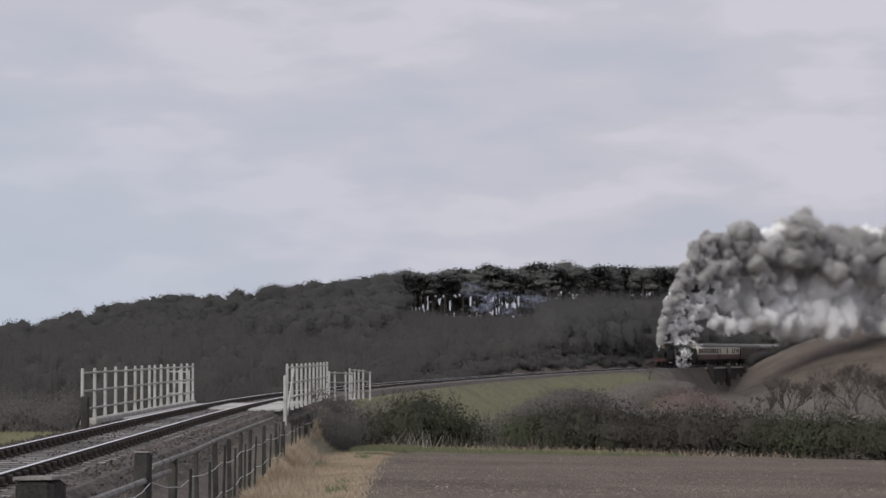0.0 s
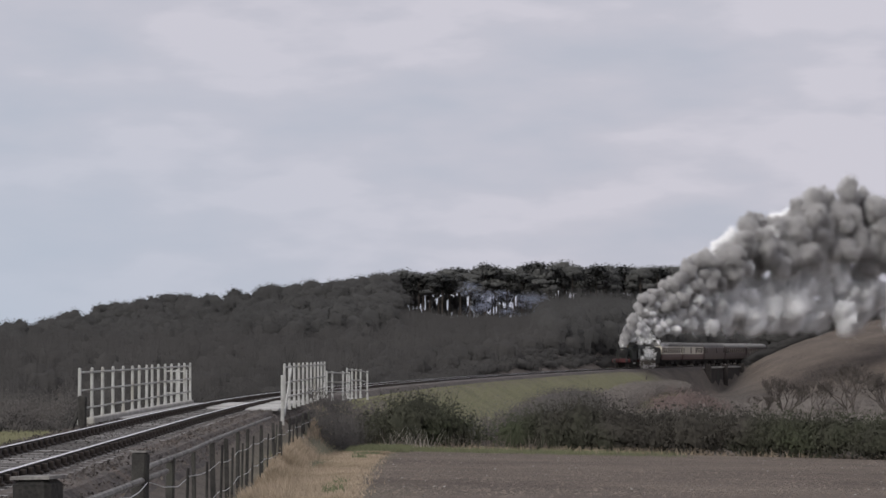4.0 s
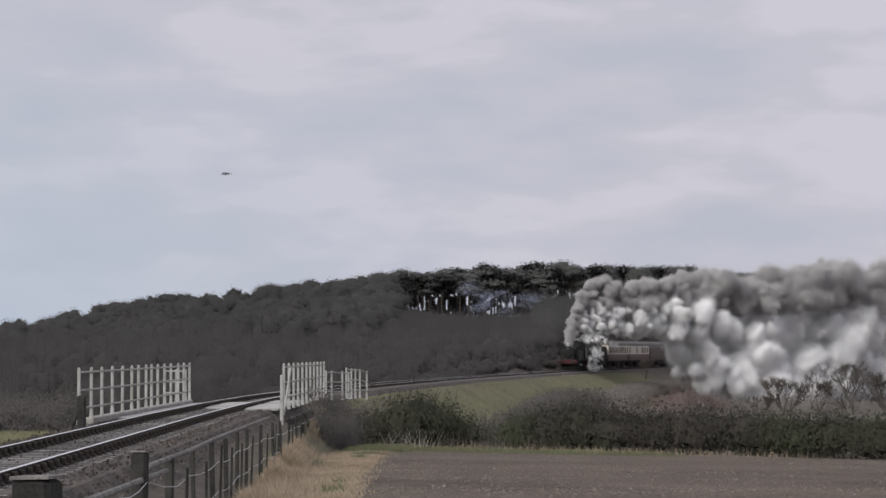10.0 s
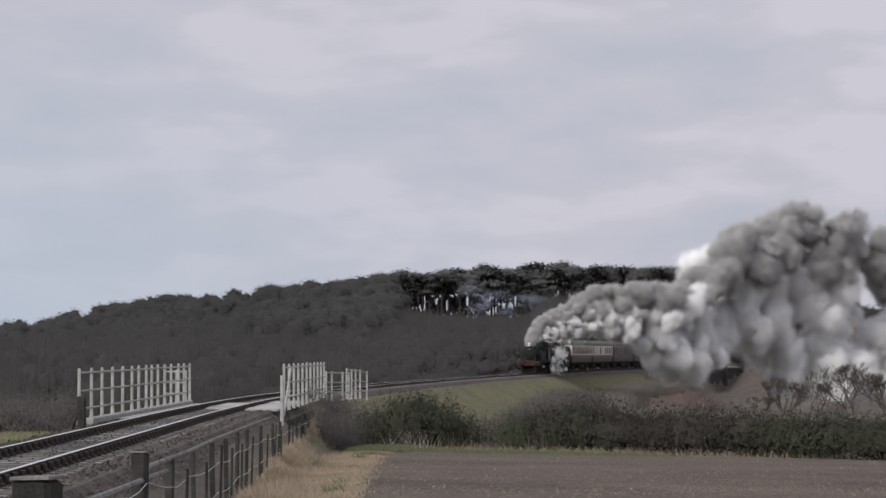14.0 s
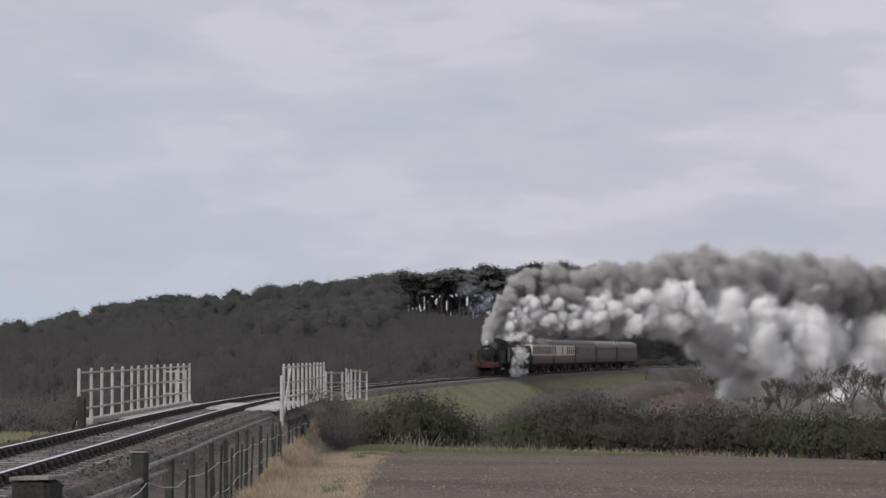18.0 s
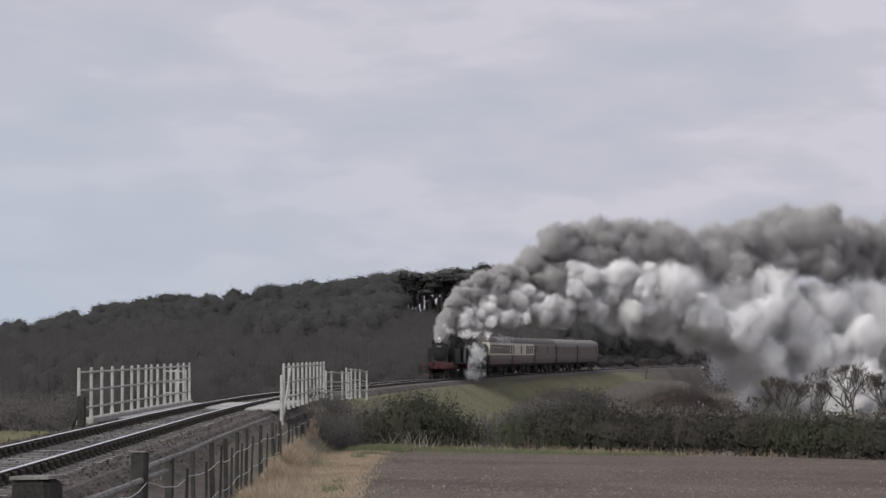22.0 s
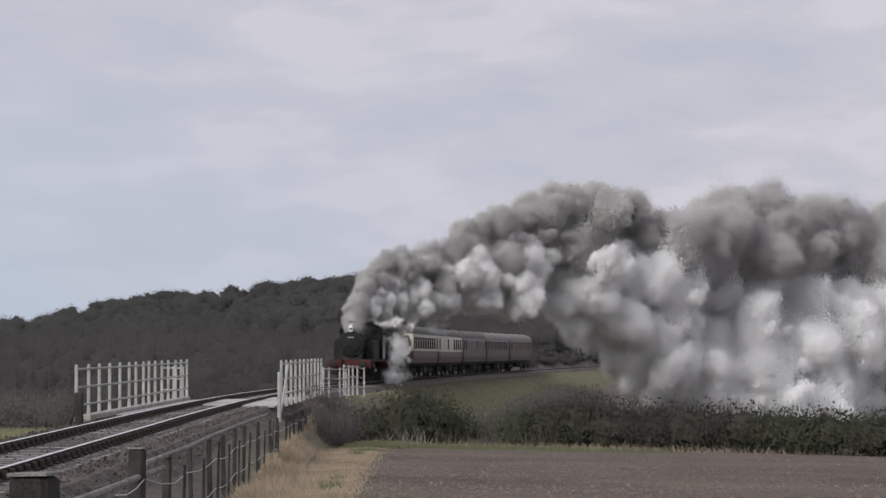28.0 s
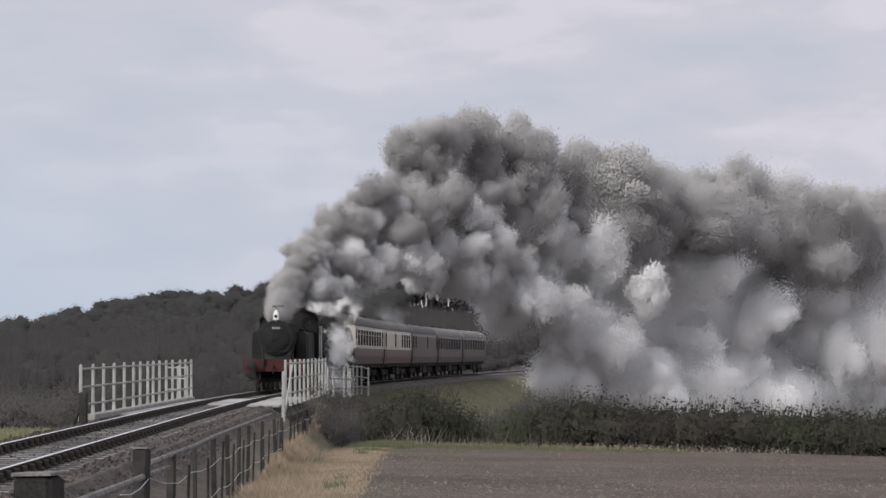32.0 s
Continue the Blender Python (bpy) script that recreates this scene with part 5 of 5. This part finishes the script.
def coach(upper, lower, roofmat, windows, label):
    """A corridor coach; windows lists (start, width) along its length."""
    ob = tagged(new("railway_coach"), label, "railway coach", "coaches of the train")
    L, w = COACH - 0.7, 1.36
    y0 = -0.35
    side = [(-w + 0.06, 1.08), (w - 0.06, 1.08), (w, 1.5), (w, 1.93), (-w, 1.93), (-w, 1.5)]
    part("lower_body", Shape().prism(side, y0 - L, y0), M[lower], ob, "painted lower body panels")
    top = [(-w, 1.932), (w, 1.932), (w - 0.01, 2.9), (w - 0.07, 3.18), (-w + 0.07, 3.18), (-w + 0.01, 2.9)]
    part("upper_body", Shape().prism(top, y0 - L, y0), M[upper], ob, "painted window panels")
    ro = [(w + 0.01, 3.14)] + [(1.33 * math.cos(a), 3.2 + 0.6 * math.sin(a)) for a in np.linspace(0.08, math.pi - 0.08, 15)] + [(-w - 0.01, 3.14)]
    part("roof", Shape().prism(ro, y0 - L - 0.04, y0 + 0.04), M[roofmat], ob, "curved coach roof", True)
    for k in range(7):
        part("roof_vent", Shape().lathe([(0.16, 3.72), (0.17, 3.86), (0.08, 3.92)], 8, "z", (0.45 * (-1) ** k, y0 - 1.5 - k * 2.6, 0)), M["under"], ob)
    for x in (-1, 1):
        for a, ww in windows:
            fr = part("window", Shape().box(x * w - 0.012, y0 - a - ww, 2.1, x * w + 0.012, y0 - a, 2.92, 0.008), M["glass"], ob, "dark coach window")
            if ww > 0.8:
                part("window_bar", Shape().box(x * w - 0.02, y0 - a - ww, 2.66, x * w + 0.02, y0 - a, 2.69), M[upper], fr)
        part("solebar", Shape().box(x * 1.1 - 0.06, y0 - L, 0.86, x * 1.1 + 0.06, y0, 1.08), M["under"], ob)
        part("footboard", Shape().box(x * 1.3 - 0.1, y0 - L + 0.5, 0.92, x * 1.3 + 0.1, y0 - 0.5, 0.96), M["under"], ob)
        part("battery_box", Shape().box(x * 0.9 - 0.3, y0 - 11.5, 0.38, x * 0.9 + 0.3, y0 - 9.0, 0.86, 0.03).box(x * 0.9 - 0.25, y0 - 8.4, 0.45, x * 0.9 + 0.25, y0 - 7.5, 0.86, 0.03), M["under"], ob)
        for dy in (2.9, L - 2.9):
            part("bogie_frame", Shape().box(x * 1.0 - 0.05, y0 - dy - 1.9, 0.42, x * 1.0 + 0.05, y0 - dy + 1.9, 0.72, 0.02).box(x * 1.0 - 0.1, y0 - dy - 1.5, 0.3, x * 1.0 + 0.1, y0 - dy - 1.1, 0.62).box(x * 1.0 - 0.1, y0 - dy + 1.1, 0.3, x * 1.0 + 0.1, y0 - dy + 1.5, 0.62), M["under"], ob)
        for ya in (y0 - 1.0, y0 - L + 0.96):
            part("door_line", Shape().box(x * w - 0.008, ya, 1.2, x * w + 0.008, ya + 0.04, 3.0), M["under"], ob)
    part("floor_frame", Shape().box(-1.0, y0 - L, 0.8, 1.0, y0, 1.08), M["under"], ob)
    for y, s in ((y0, 1), (y0 - L, -1)):
        buffers(ob, y - 0.1 * s, s * 0.7)
        part("gangway", Shape().prism([(-0.5, 1.15), (0.5, 1.15), (0.5, 2.9), (0.35, 3.1), (-0.35, 3.1), (-0.5, 2.9)], min(y, y + 0.33 * s), max(y, y + 0.33 * s)), M["under"], ob, "black corridor bellows")
    for dy in (2.9, L - 2.9):
        for k in (-1.3, 1.3):
            wheelset("coach_wheelset", 0.46, 6, y0 - dy + k, ob, SPIN)
    return ob


LOCO = prairie_tank()
SECOND = tender_engine()
W1 = [(0.35, 0.5)] + [(1.5 + 1.72 * k, 1.15) for k in range(9)] + [(17.4, 0.7)]
W2 = [(0.35, 0.5), (6.6, 0.75)] + [(11.2 + 1.75 * k, 1.0) for k in range(4)]
W3 = [(0.35, 0.5), (2.0, 0.6), (10.5, 0.5), (17.5, 0.5)]
W4 = [(0.35, 0.5)] + [(1.5 + 2.0 * k, 1.3) for k in range(8)]
COACHES = [coach("cream", "crimson", "roof", W1, "crimson and cream coach with a row of large windows"),
           coach("cream", "crimson", "roof", W2, "crimson and cream buffet coach with few windows"),
           coach("maroon", "maroon", "roof", W3, "dull maroon van coach with a dark roof"),
           coach("maroon", "maroon", "paleroof", W4, "dull maroon coach with a pale grey roof"),
           coach("maroon", "maroon", "paleroof", W4, "dull maroon rear coach with a pale grey roof")]
CONSIST = [(LOCO, 0.15, 1.2, 9.7), (SECOND, 11.2, 2.2, 15.4)] + [(c, 29.1 + k * (COACH + 0.25), 3.25, COACH - 3.25) for k, c in enumerate(COACHES)]

# arc length of the smokebox door at each time
RUN_T = np.array([0, 3, 5.5, 8, 10, 12, 14.5, 16.5, 18, 20, 22, 23, 24, 25.5, 27.5, 28.5, 29.5, 30.5, 31.5, 32])
RUN_U = np.array([1160, 1116, 1075, 1037, 1005, 971.5, 927.5, 888, 860, 820, 777, 755, 731, 695.5, 641, 609, 576.5, 540, 506.5, 486])
BEAR = 784 + 4500 * TX / TD
FIRST = int(np.argmin(np.where(TD > 20, BEAR, 9e9)))
RUN_S = np.interp(np.interp(RUN_U, BEAR[FIRST:], TD[FIRST:]), TD, TS)
RUN = np.polyfit(RUN_T, RUN_S, 4)


def front(t):
    return float(np.polyval(RUN, t)) - 1.35


def vehicle_pose(s, a, b):
    """Pose of a vehicle whose front end is at arc s and whose pivots lie a and b metres behind it."""
    p, q = line(s + a), line(s + b)
    d = (p - q).normalized()
    o = p + d * a
    side = d.cross(Vector((0, 0, 1))).normalized()
    m = Matrix((side, d, side.cross(d))).transposed().to_4x4()
    m.translation = o
    return m


# ---- smoke and steam ----
def puff(name, seed, mat, count, size=0.05, soft=0.2, lobes=26, half=1.0):
    """A billow of smoke: fine grains gathered on soft rounded lobes; half stretches it along y."""
    g = np.random.default_rng(seed + 500)
    unit = lambda v: v / np.linalg.norm(v, axis=-1, keepdims=True)
    R = np.concatenate([g.uniform(0.34, 0.52, lobes // 3), g.uniform(0.16, 0.3, lobes - lobes // 3)])
    c = unit(g.normal(size=(lobes, 3))) * ((0.88 - R) * g.uniform(0.6, 1.0, lobes))[:, None]
    k = g.choice(lobes, count, p=R ** 2 / (R ** 2).sum())
    e = unit(g.normal(size=(count, 3)))
    p = c[k] + e * (R[k] * (0.82 + g.normal(0, soft, count)))[:, None]
    nrm = unit(0.3 * e + 0.32 * unit(p) + (0, -0.55, 0))
    f = nrm + g.normal(0, 0.35, (count, 3))
    a = unit(np.cross(f, g.normal(size=(count, 3))))
    b = unit(np.cross(f, a))
    w = (size * g.uniform(0.5, 1.4, count))[:, None]
    tri = np.stack([p - a * w * 0.5, p + a * w * 0.5, p + b * w], 1)
    flip = (np.cross(tri[:, 1] - tri[:, 0], tri[:, 2] - tri[:, 0]) * nrm).sum(1) < 0
    tri[flip] = tri[flip][:, ::-1]
    tri[:, :, 1] *= half
    return soup(name, tri, mat, np.repeat(nrm[:, None], 3, 1))


RISE_T = (-8, -4, -1.5, 0.7, 2.8, 4.3, 5.8, 7.4, 8.8, 9.9, 10.5, 11.1, 12.1, 14, 15, 15.8, 16.9, 17.6, 18.4, 19.1, 20.5, 21.5, 23, 24.5, 25.6, 26.2, 26.6, 27, 28, 29.3, 30.0, 30.7, 31.2, 32)
RISE = (19, 19, 20, 23, 13.5, 8.5, 10, 8.5, 9, 15, 17, 13, 6.5, 7.5, 9, 8.5, 8, 11.3, 12.2, 9.3, 10.5, 8.5, 8.5, 9, 8.5, 9.8, 7.8, 7, 7, 7, 8.2, 10.3, 8.6, 6.6)
WIND_T, WIND = (-8, 5, 12, 20, 27, 32), (9, 9, 9, 9.5, 10.5, 11)


def drift(te, a, low, u):
    """Where smoke given off at te has got to at age a."""
    wind = float(np.interp(te, WIND_T, WIND)) * (0.95 + 0.1 * u[0])
    rise = float(np.interp(te, RISE_T, RISE)) * (1 + 0.07 * math.sin(4.1 * te) + 0.06 * math.sin(7.3 * te + 1))
    src = line(front(te) + 2.15, 0, 3.0)
    grow = 1 - math.exp(-a / 1.2)
    lag = float(np.interp(te, (20, 27), (0.3, 0.5)))
    slip = a - lag * (1 - math.exp(-a / lag))
    up = 1 - math.exp(-a / float(np.interp(te, (20, 27), (0.62, 0.5))))
    if not low:
        b = float(np.interp(te, (20, 26), (0.62, 0.52)))
        h = (b + (1 - b) * u[7]) * rise * up + 0.1 * a
        return src + Vector((wind * slip + (u[8] - 0.5) * 2.4 * grow, 0.14 * wind * slip + (u[9] - 0.25) * 7 * grow, h))
    late = float(np.interp(te, (12, 15, 22, 27, 31), (0.68, 1, 0.95, 0.7, 0.58)))
    w = (0.70 + 0.22 * u[3]) * (0.55 + 0.45 * late)
    early = float(np.interp(te, (1.5, 4, 9.4, 10, 11, 11.5), (1, 0, 0, 0.8, 0.8, 0)))
    body = (0.24 + 0.38 * u[7]) * (1 - early) + (0.16 + 0.72 * u[7]) * early
    p = src + Vector((wind * slip * w * 1.12 + (u[8] - 0.5) * 3 * grow, 0.16 * wind * slip * w + (u[9] - 0.85 + 0.8 * early) * 6 * grow, body * rise * up))
    floor = float(ground(p.x, p.y)) + 0.4 + (0.66 * rise + 5.0) * u[7] ** 1.1
    k = smooth(2.4 * late, 4.6 * late, a) * float(np.interp(te, (1.8, 3.8, 6), (0, 0.9, 1))) * (1 - early)
    p.z = p.z * (1 - k) + floor * k
    return p


BANKS, WISPS = [], []


def smoke_banks(name, mat, fresh, label, category, count, seed, low, a0, a1, r0, r1, rmax):
    """Large banks that fill the body of the plume, each keeping to its own distance behind the chimney."""
    ob = tagged(new(name), label, category)
    young = [puff("bank", seed + k, fresh, 13000, 0.036, 0.22) for k in range(6)]
    old = [puff("bank", seed + 20 + k, mat, 28000, 0.024, 0.32) for k in range(6)]
    rng = np.random.default_rng(seed)
    for i in range(count):
        u = rng.uniform(size=10)
        a = a0 + (a1 - a0) * ((i + rng.uniform()) / count) ** (1.2 if low else 1.4)
        q = part("bank", (young if a < 1.5 + u[0] else old)[i % 6], None, ob)
        r = min(rmax, r0 + r1 * a) * rng.uniform(0.75, 1.2) * 1.25
        q.scale = (r * rng.uniform(0.9, 1.2), r, r * rng.uniform(0.8, 1.05))
        if low and a > 1.2:
            q.scale = (r * rng.uniform(0.8, 1.1), r, r * rng.uniform(0.9, 1.3))
        BANKS.append((q, a, low, u))


def smoke_wisps(name, mat, label, category, count, t0, t1, seed, low):
    """Smaller puffs thrown out one after another, which travel down the wind."""
    ob = tagged(new(name), label, category)
    meshes = [puff("puff", seed + 40 + k, mat, 3600, 0.04, 0.3, 14, 1.9) for k in range(6)]
    rng = np.random.default_rng(seed)
    for i in range(count):
        te = t0 + (t1 - t0) * (i + rng.uniform()) / count
        q = part("puff", meshes[i % 6], None, ob)
        r = rng.uniform(0.7, 0.92)
        q.scale = (r, r, r)
        WISPS.append((q, te, low, rng.uniform(size=10)))


smoke_banks("exhaust_smoke", M["smoke"], M["smoke"], "thick rolling dark grey smoke blown back from the chimney", "smoke", 350, 3, False, 0.02, 5.2, 0.58, 0.48, 1.9)
smoke_banks("steam_cloud", M["steam"], M["palesmoke"], "white steam sinking low behind the train", "steam", 400, 5, True, 0.35, 5.4, 0.3, 0.5, 2.1)
for t0, t1, sd in ((-5, 8, 1), (8, 20.5, 11), (20.5, 31.9, 21)):
    smoke_wisps("drifting_smoke", M["smoke"], "ragged grey smoke drifting down the wind", "smoke", 110, t0, t1, sd, False)
    smoke_wisps("drifting_steam", M["steam"], "ragged white steam drifting down the wind", "steam", 90, t0, t1, sd + 5, True)


def bank_rows(a0, low, u):
    rows = []
    for k in range(65):
        t = k * 0.5
        a = a0 * (1 + 0.12 * math.sin(0.45 * t + 6.28 * u[1]))
        p = drift(t - a, a, low, u)
        rows.append((t, pose(p.x, p.y, p.z, 20 * math.sin(0.3 * t + 6 * u[2]), 24 + 26 * math.sin(0.5 * t + 6 * u[4]) if low and a0 > 1.2 else 360 * u[4] + t * (14 + 12 * u[5]), 40 * math.sin(0.2 * t + 6 * u[6]))))
    return rows


def wisp_rows(te, low, u):
    rows, t = [], 0.0
    while te - t > 0.12:
        rows.append((t, vehicle_pose(front(t) + 5.4, -0.5, 0.5) @ pose(0, 0, 1.75)))
        t += 2.0 if te - t > 2.4 else max(0.3, (te - t) * 0.5)
    ages = [0, 0.12, 0.3, 0.55, 0.9, 1.4, 2.0, 2.8, 3.8, 5.2, 7.5, 11, 16, 22, 30, 40]
    yaw = math.degrees(vehicle_pose(front(te) + 5, -0.5, 0.5).to_euler().z)
    for k, a in enumerate(ages):
        t = te + a
        if t < 0 and te + ages[min(k + 1, 15)] <= 0:
            continue
        t, a = (0.0, -te) if t < 0 else (32.0, 32 - te) if t > 32 else (t, a)
        p = drift(te, a, low, u)
        if a < 0.01:
            rows.append((t, vehicle_pose(front(t) + 5.0, -0.5, 0.5) @ pose(0, 0, 1.75)))
            continue
        f = min(1, a / 0.9)
        e = [(u[4] - 0.5) * 70 * f + (u[1] - 0.5) * 18 * min(a, 8), (u[5] - 0.5) * 80 * f + 9 * min(a, 8), yaw + (90 + (u[6] - 0.5) * 60) * f * 0.9]
        if rows and t - rows[-1][0] < 0.04:
            continue
        rows.append((t, pose(p.x, p.y, p.z, *e)))
        if t >= 32:
            break
    if rows[-1][0] < 32:
        rows.append((32.0, rows[-1][1]))
    return rows


def leaks():
    """Steam hanging about the cylinders, the safety valves and the second engine."""
    me = [puff("steam_leak", 70 + k, M["steam"], 6500, 0.02, 0.42, 10) for k in range(4)]
    rng = np.random.default_rng(9)
    for i in range(34):
        k = i / 34
        q = part("steam_leak", me[i % 4], None, LOCO, "wisp of leaking steam")
        if i % 4:
            q.location = (-0.2 - 3.2 * k + 0.6 * rng.normal() * k, -4.6 - 9 * k, 3.5 + 1.1 * k ** 0.6 + 0.5 * rng.normal() * k)
            r = (0.22 + 0.5 * k) * rng.uniform(0.6, 1.25)
            q.scale = (r * 1.3, r * 1.5, r * 0.8)
        else:
            q.location = (-1.5 - 0.9 * rng.uniform(), -4.0 - 5 * k, 0.3 + 1.5 * rng.uniform() ** 2)
            r = rng.uniform(0.2, 0.4)
            q.scale = (r, r * 1.5, r * 1.2)
        q.rotation_euler = rng.normal(0, 0.4, 3)
    for i in range(30):
        q = part("steam_leak", me[i % 4], None, SECOND, "wisp of leaking steam")
        k = i / 30
        q.location = (-1.5 - 0.6 * rng.uniform(), 0.5 - 9 * k, 0.1 + 2.6 * rng.uniform() ** 1.5) if i % 3 else (-0.5 - 1.5 * k, -3.0 - 10 * k, 3.7 + 0.6 * rng.uniform())
        r = rng.uniform(0.35, 0.75) * (1.15 - 0.5 * k)
        q.scale = (r, r * 1.4, r * 1.3)
        q.rotation_euler = rng.normal(0, 0.4, 3)


leaks()


def haze():
    """Thin blue smoke that hangs in the pine wood."""
    ob = tagged(new("blue_haze"), "thin bluish smoke hanging below the pines", "smoke")
    rng = np.random.default_rng(4)
    me = [puff("wisp", 90 + k, M["haze"], 1800, 0.02, 0.5, 12) for k in range(3)]
    for i in range(12):
        D = 540 + 4 * i
        q = part("wisp", me[i % 3], None, ob)
        q.location = (float(px(rng.uniform(760, 960), D)), D, 1.6 + (629 - rng.uniform(500, 560)) * D / 4500)
        q.scale = (rng.uniform(2.5, 6), 1.5, rng.uniform(1.5, 3))
    return ob


haze()


# ---- a bird ----
def bird():
    ob = tagged(new("bird"), "small dark bird flying across the sky", "bird")
    part("body", Shape().lathe([(0.0, -0.13), (0.03, -0.1), (0.045, -0.02), (0.035, 0.07), (0.03, 0.1), (0.008, 0.14)], 10, "y"), M["feather"], ob, "", True)
    for x in (-1, 1):
        part("wing", Shape().add([(0, 0.05, 0.01), (x * 0.12, 0.06, 0.05), (x * 0.24, -0.02, 0.06), (x * 0.12, -0.06, 0.045), (0, -0.05, 0.0), (x * 0.12, 0.0, 0.058)], [(0, 1, 5), (1, 2, 5), (2, 3, 5), (3, 4, 5), (4, 0, 5), (0, 4, 3, 2, 1)]), M["feather"], ob)
    part("tail", Shape().box(-0.02, -0.22, -0.005, 0.02, -0.1, 0.008), M["feather"], ob)
    return ob


BIRD = bird()


# ---- what moves ----
def motions():
    walk(SKY, [(0, pose(0, 0, EYE, 0, 0, 1.35)), (32, pose(0, 0, EYE, 0, 0, -1.35))])
    times = [k * 0.5 for k in range(65)]
    for ob, back, a, b in CONSIST:
        walk(ob, [(t, vehicle_pose(front(t) + back, a, b)) for t in times])
    steps = [k / 15 for k in range(481)]
    for ob, r, y in SPIN:
        start = front(0)
        walk(ob, [(t, Matrix.LocRotScale((0, y, r), Euler((-(start - front(t)) / r, 0, 0)), None)) for t in steps])
    for ob, a, low, u in BANKS:
        walk(ob, bank_rows(a, low, u))
    for ob, te, low, u in WISPS:
        walk(ob, wisp_rows(te, low, u))
    walk(BIRD, [(0, pose(150, 100, 8.74, 0, 0, 88)), (9, pose(7.14, 100, 8.79, 0, 0, 88)), (9.5, pose(-0.29, 100, 9.31, 0, 0, 88)), (10, pose(-8.57, 100, 8.74, 0, 0, 88)), (32, pose(-370, 107, 16, 0, 0, 88))])


motions()
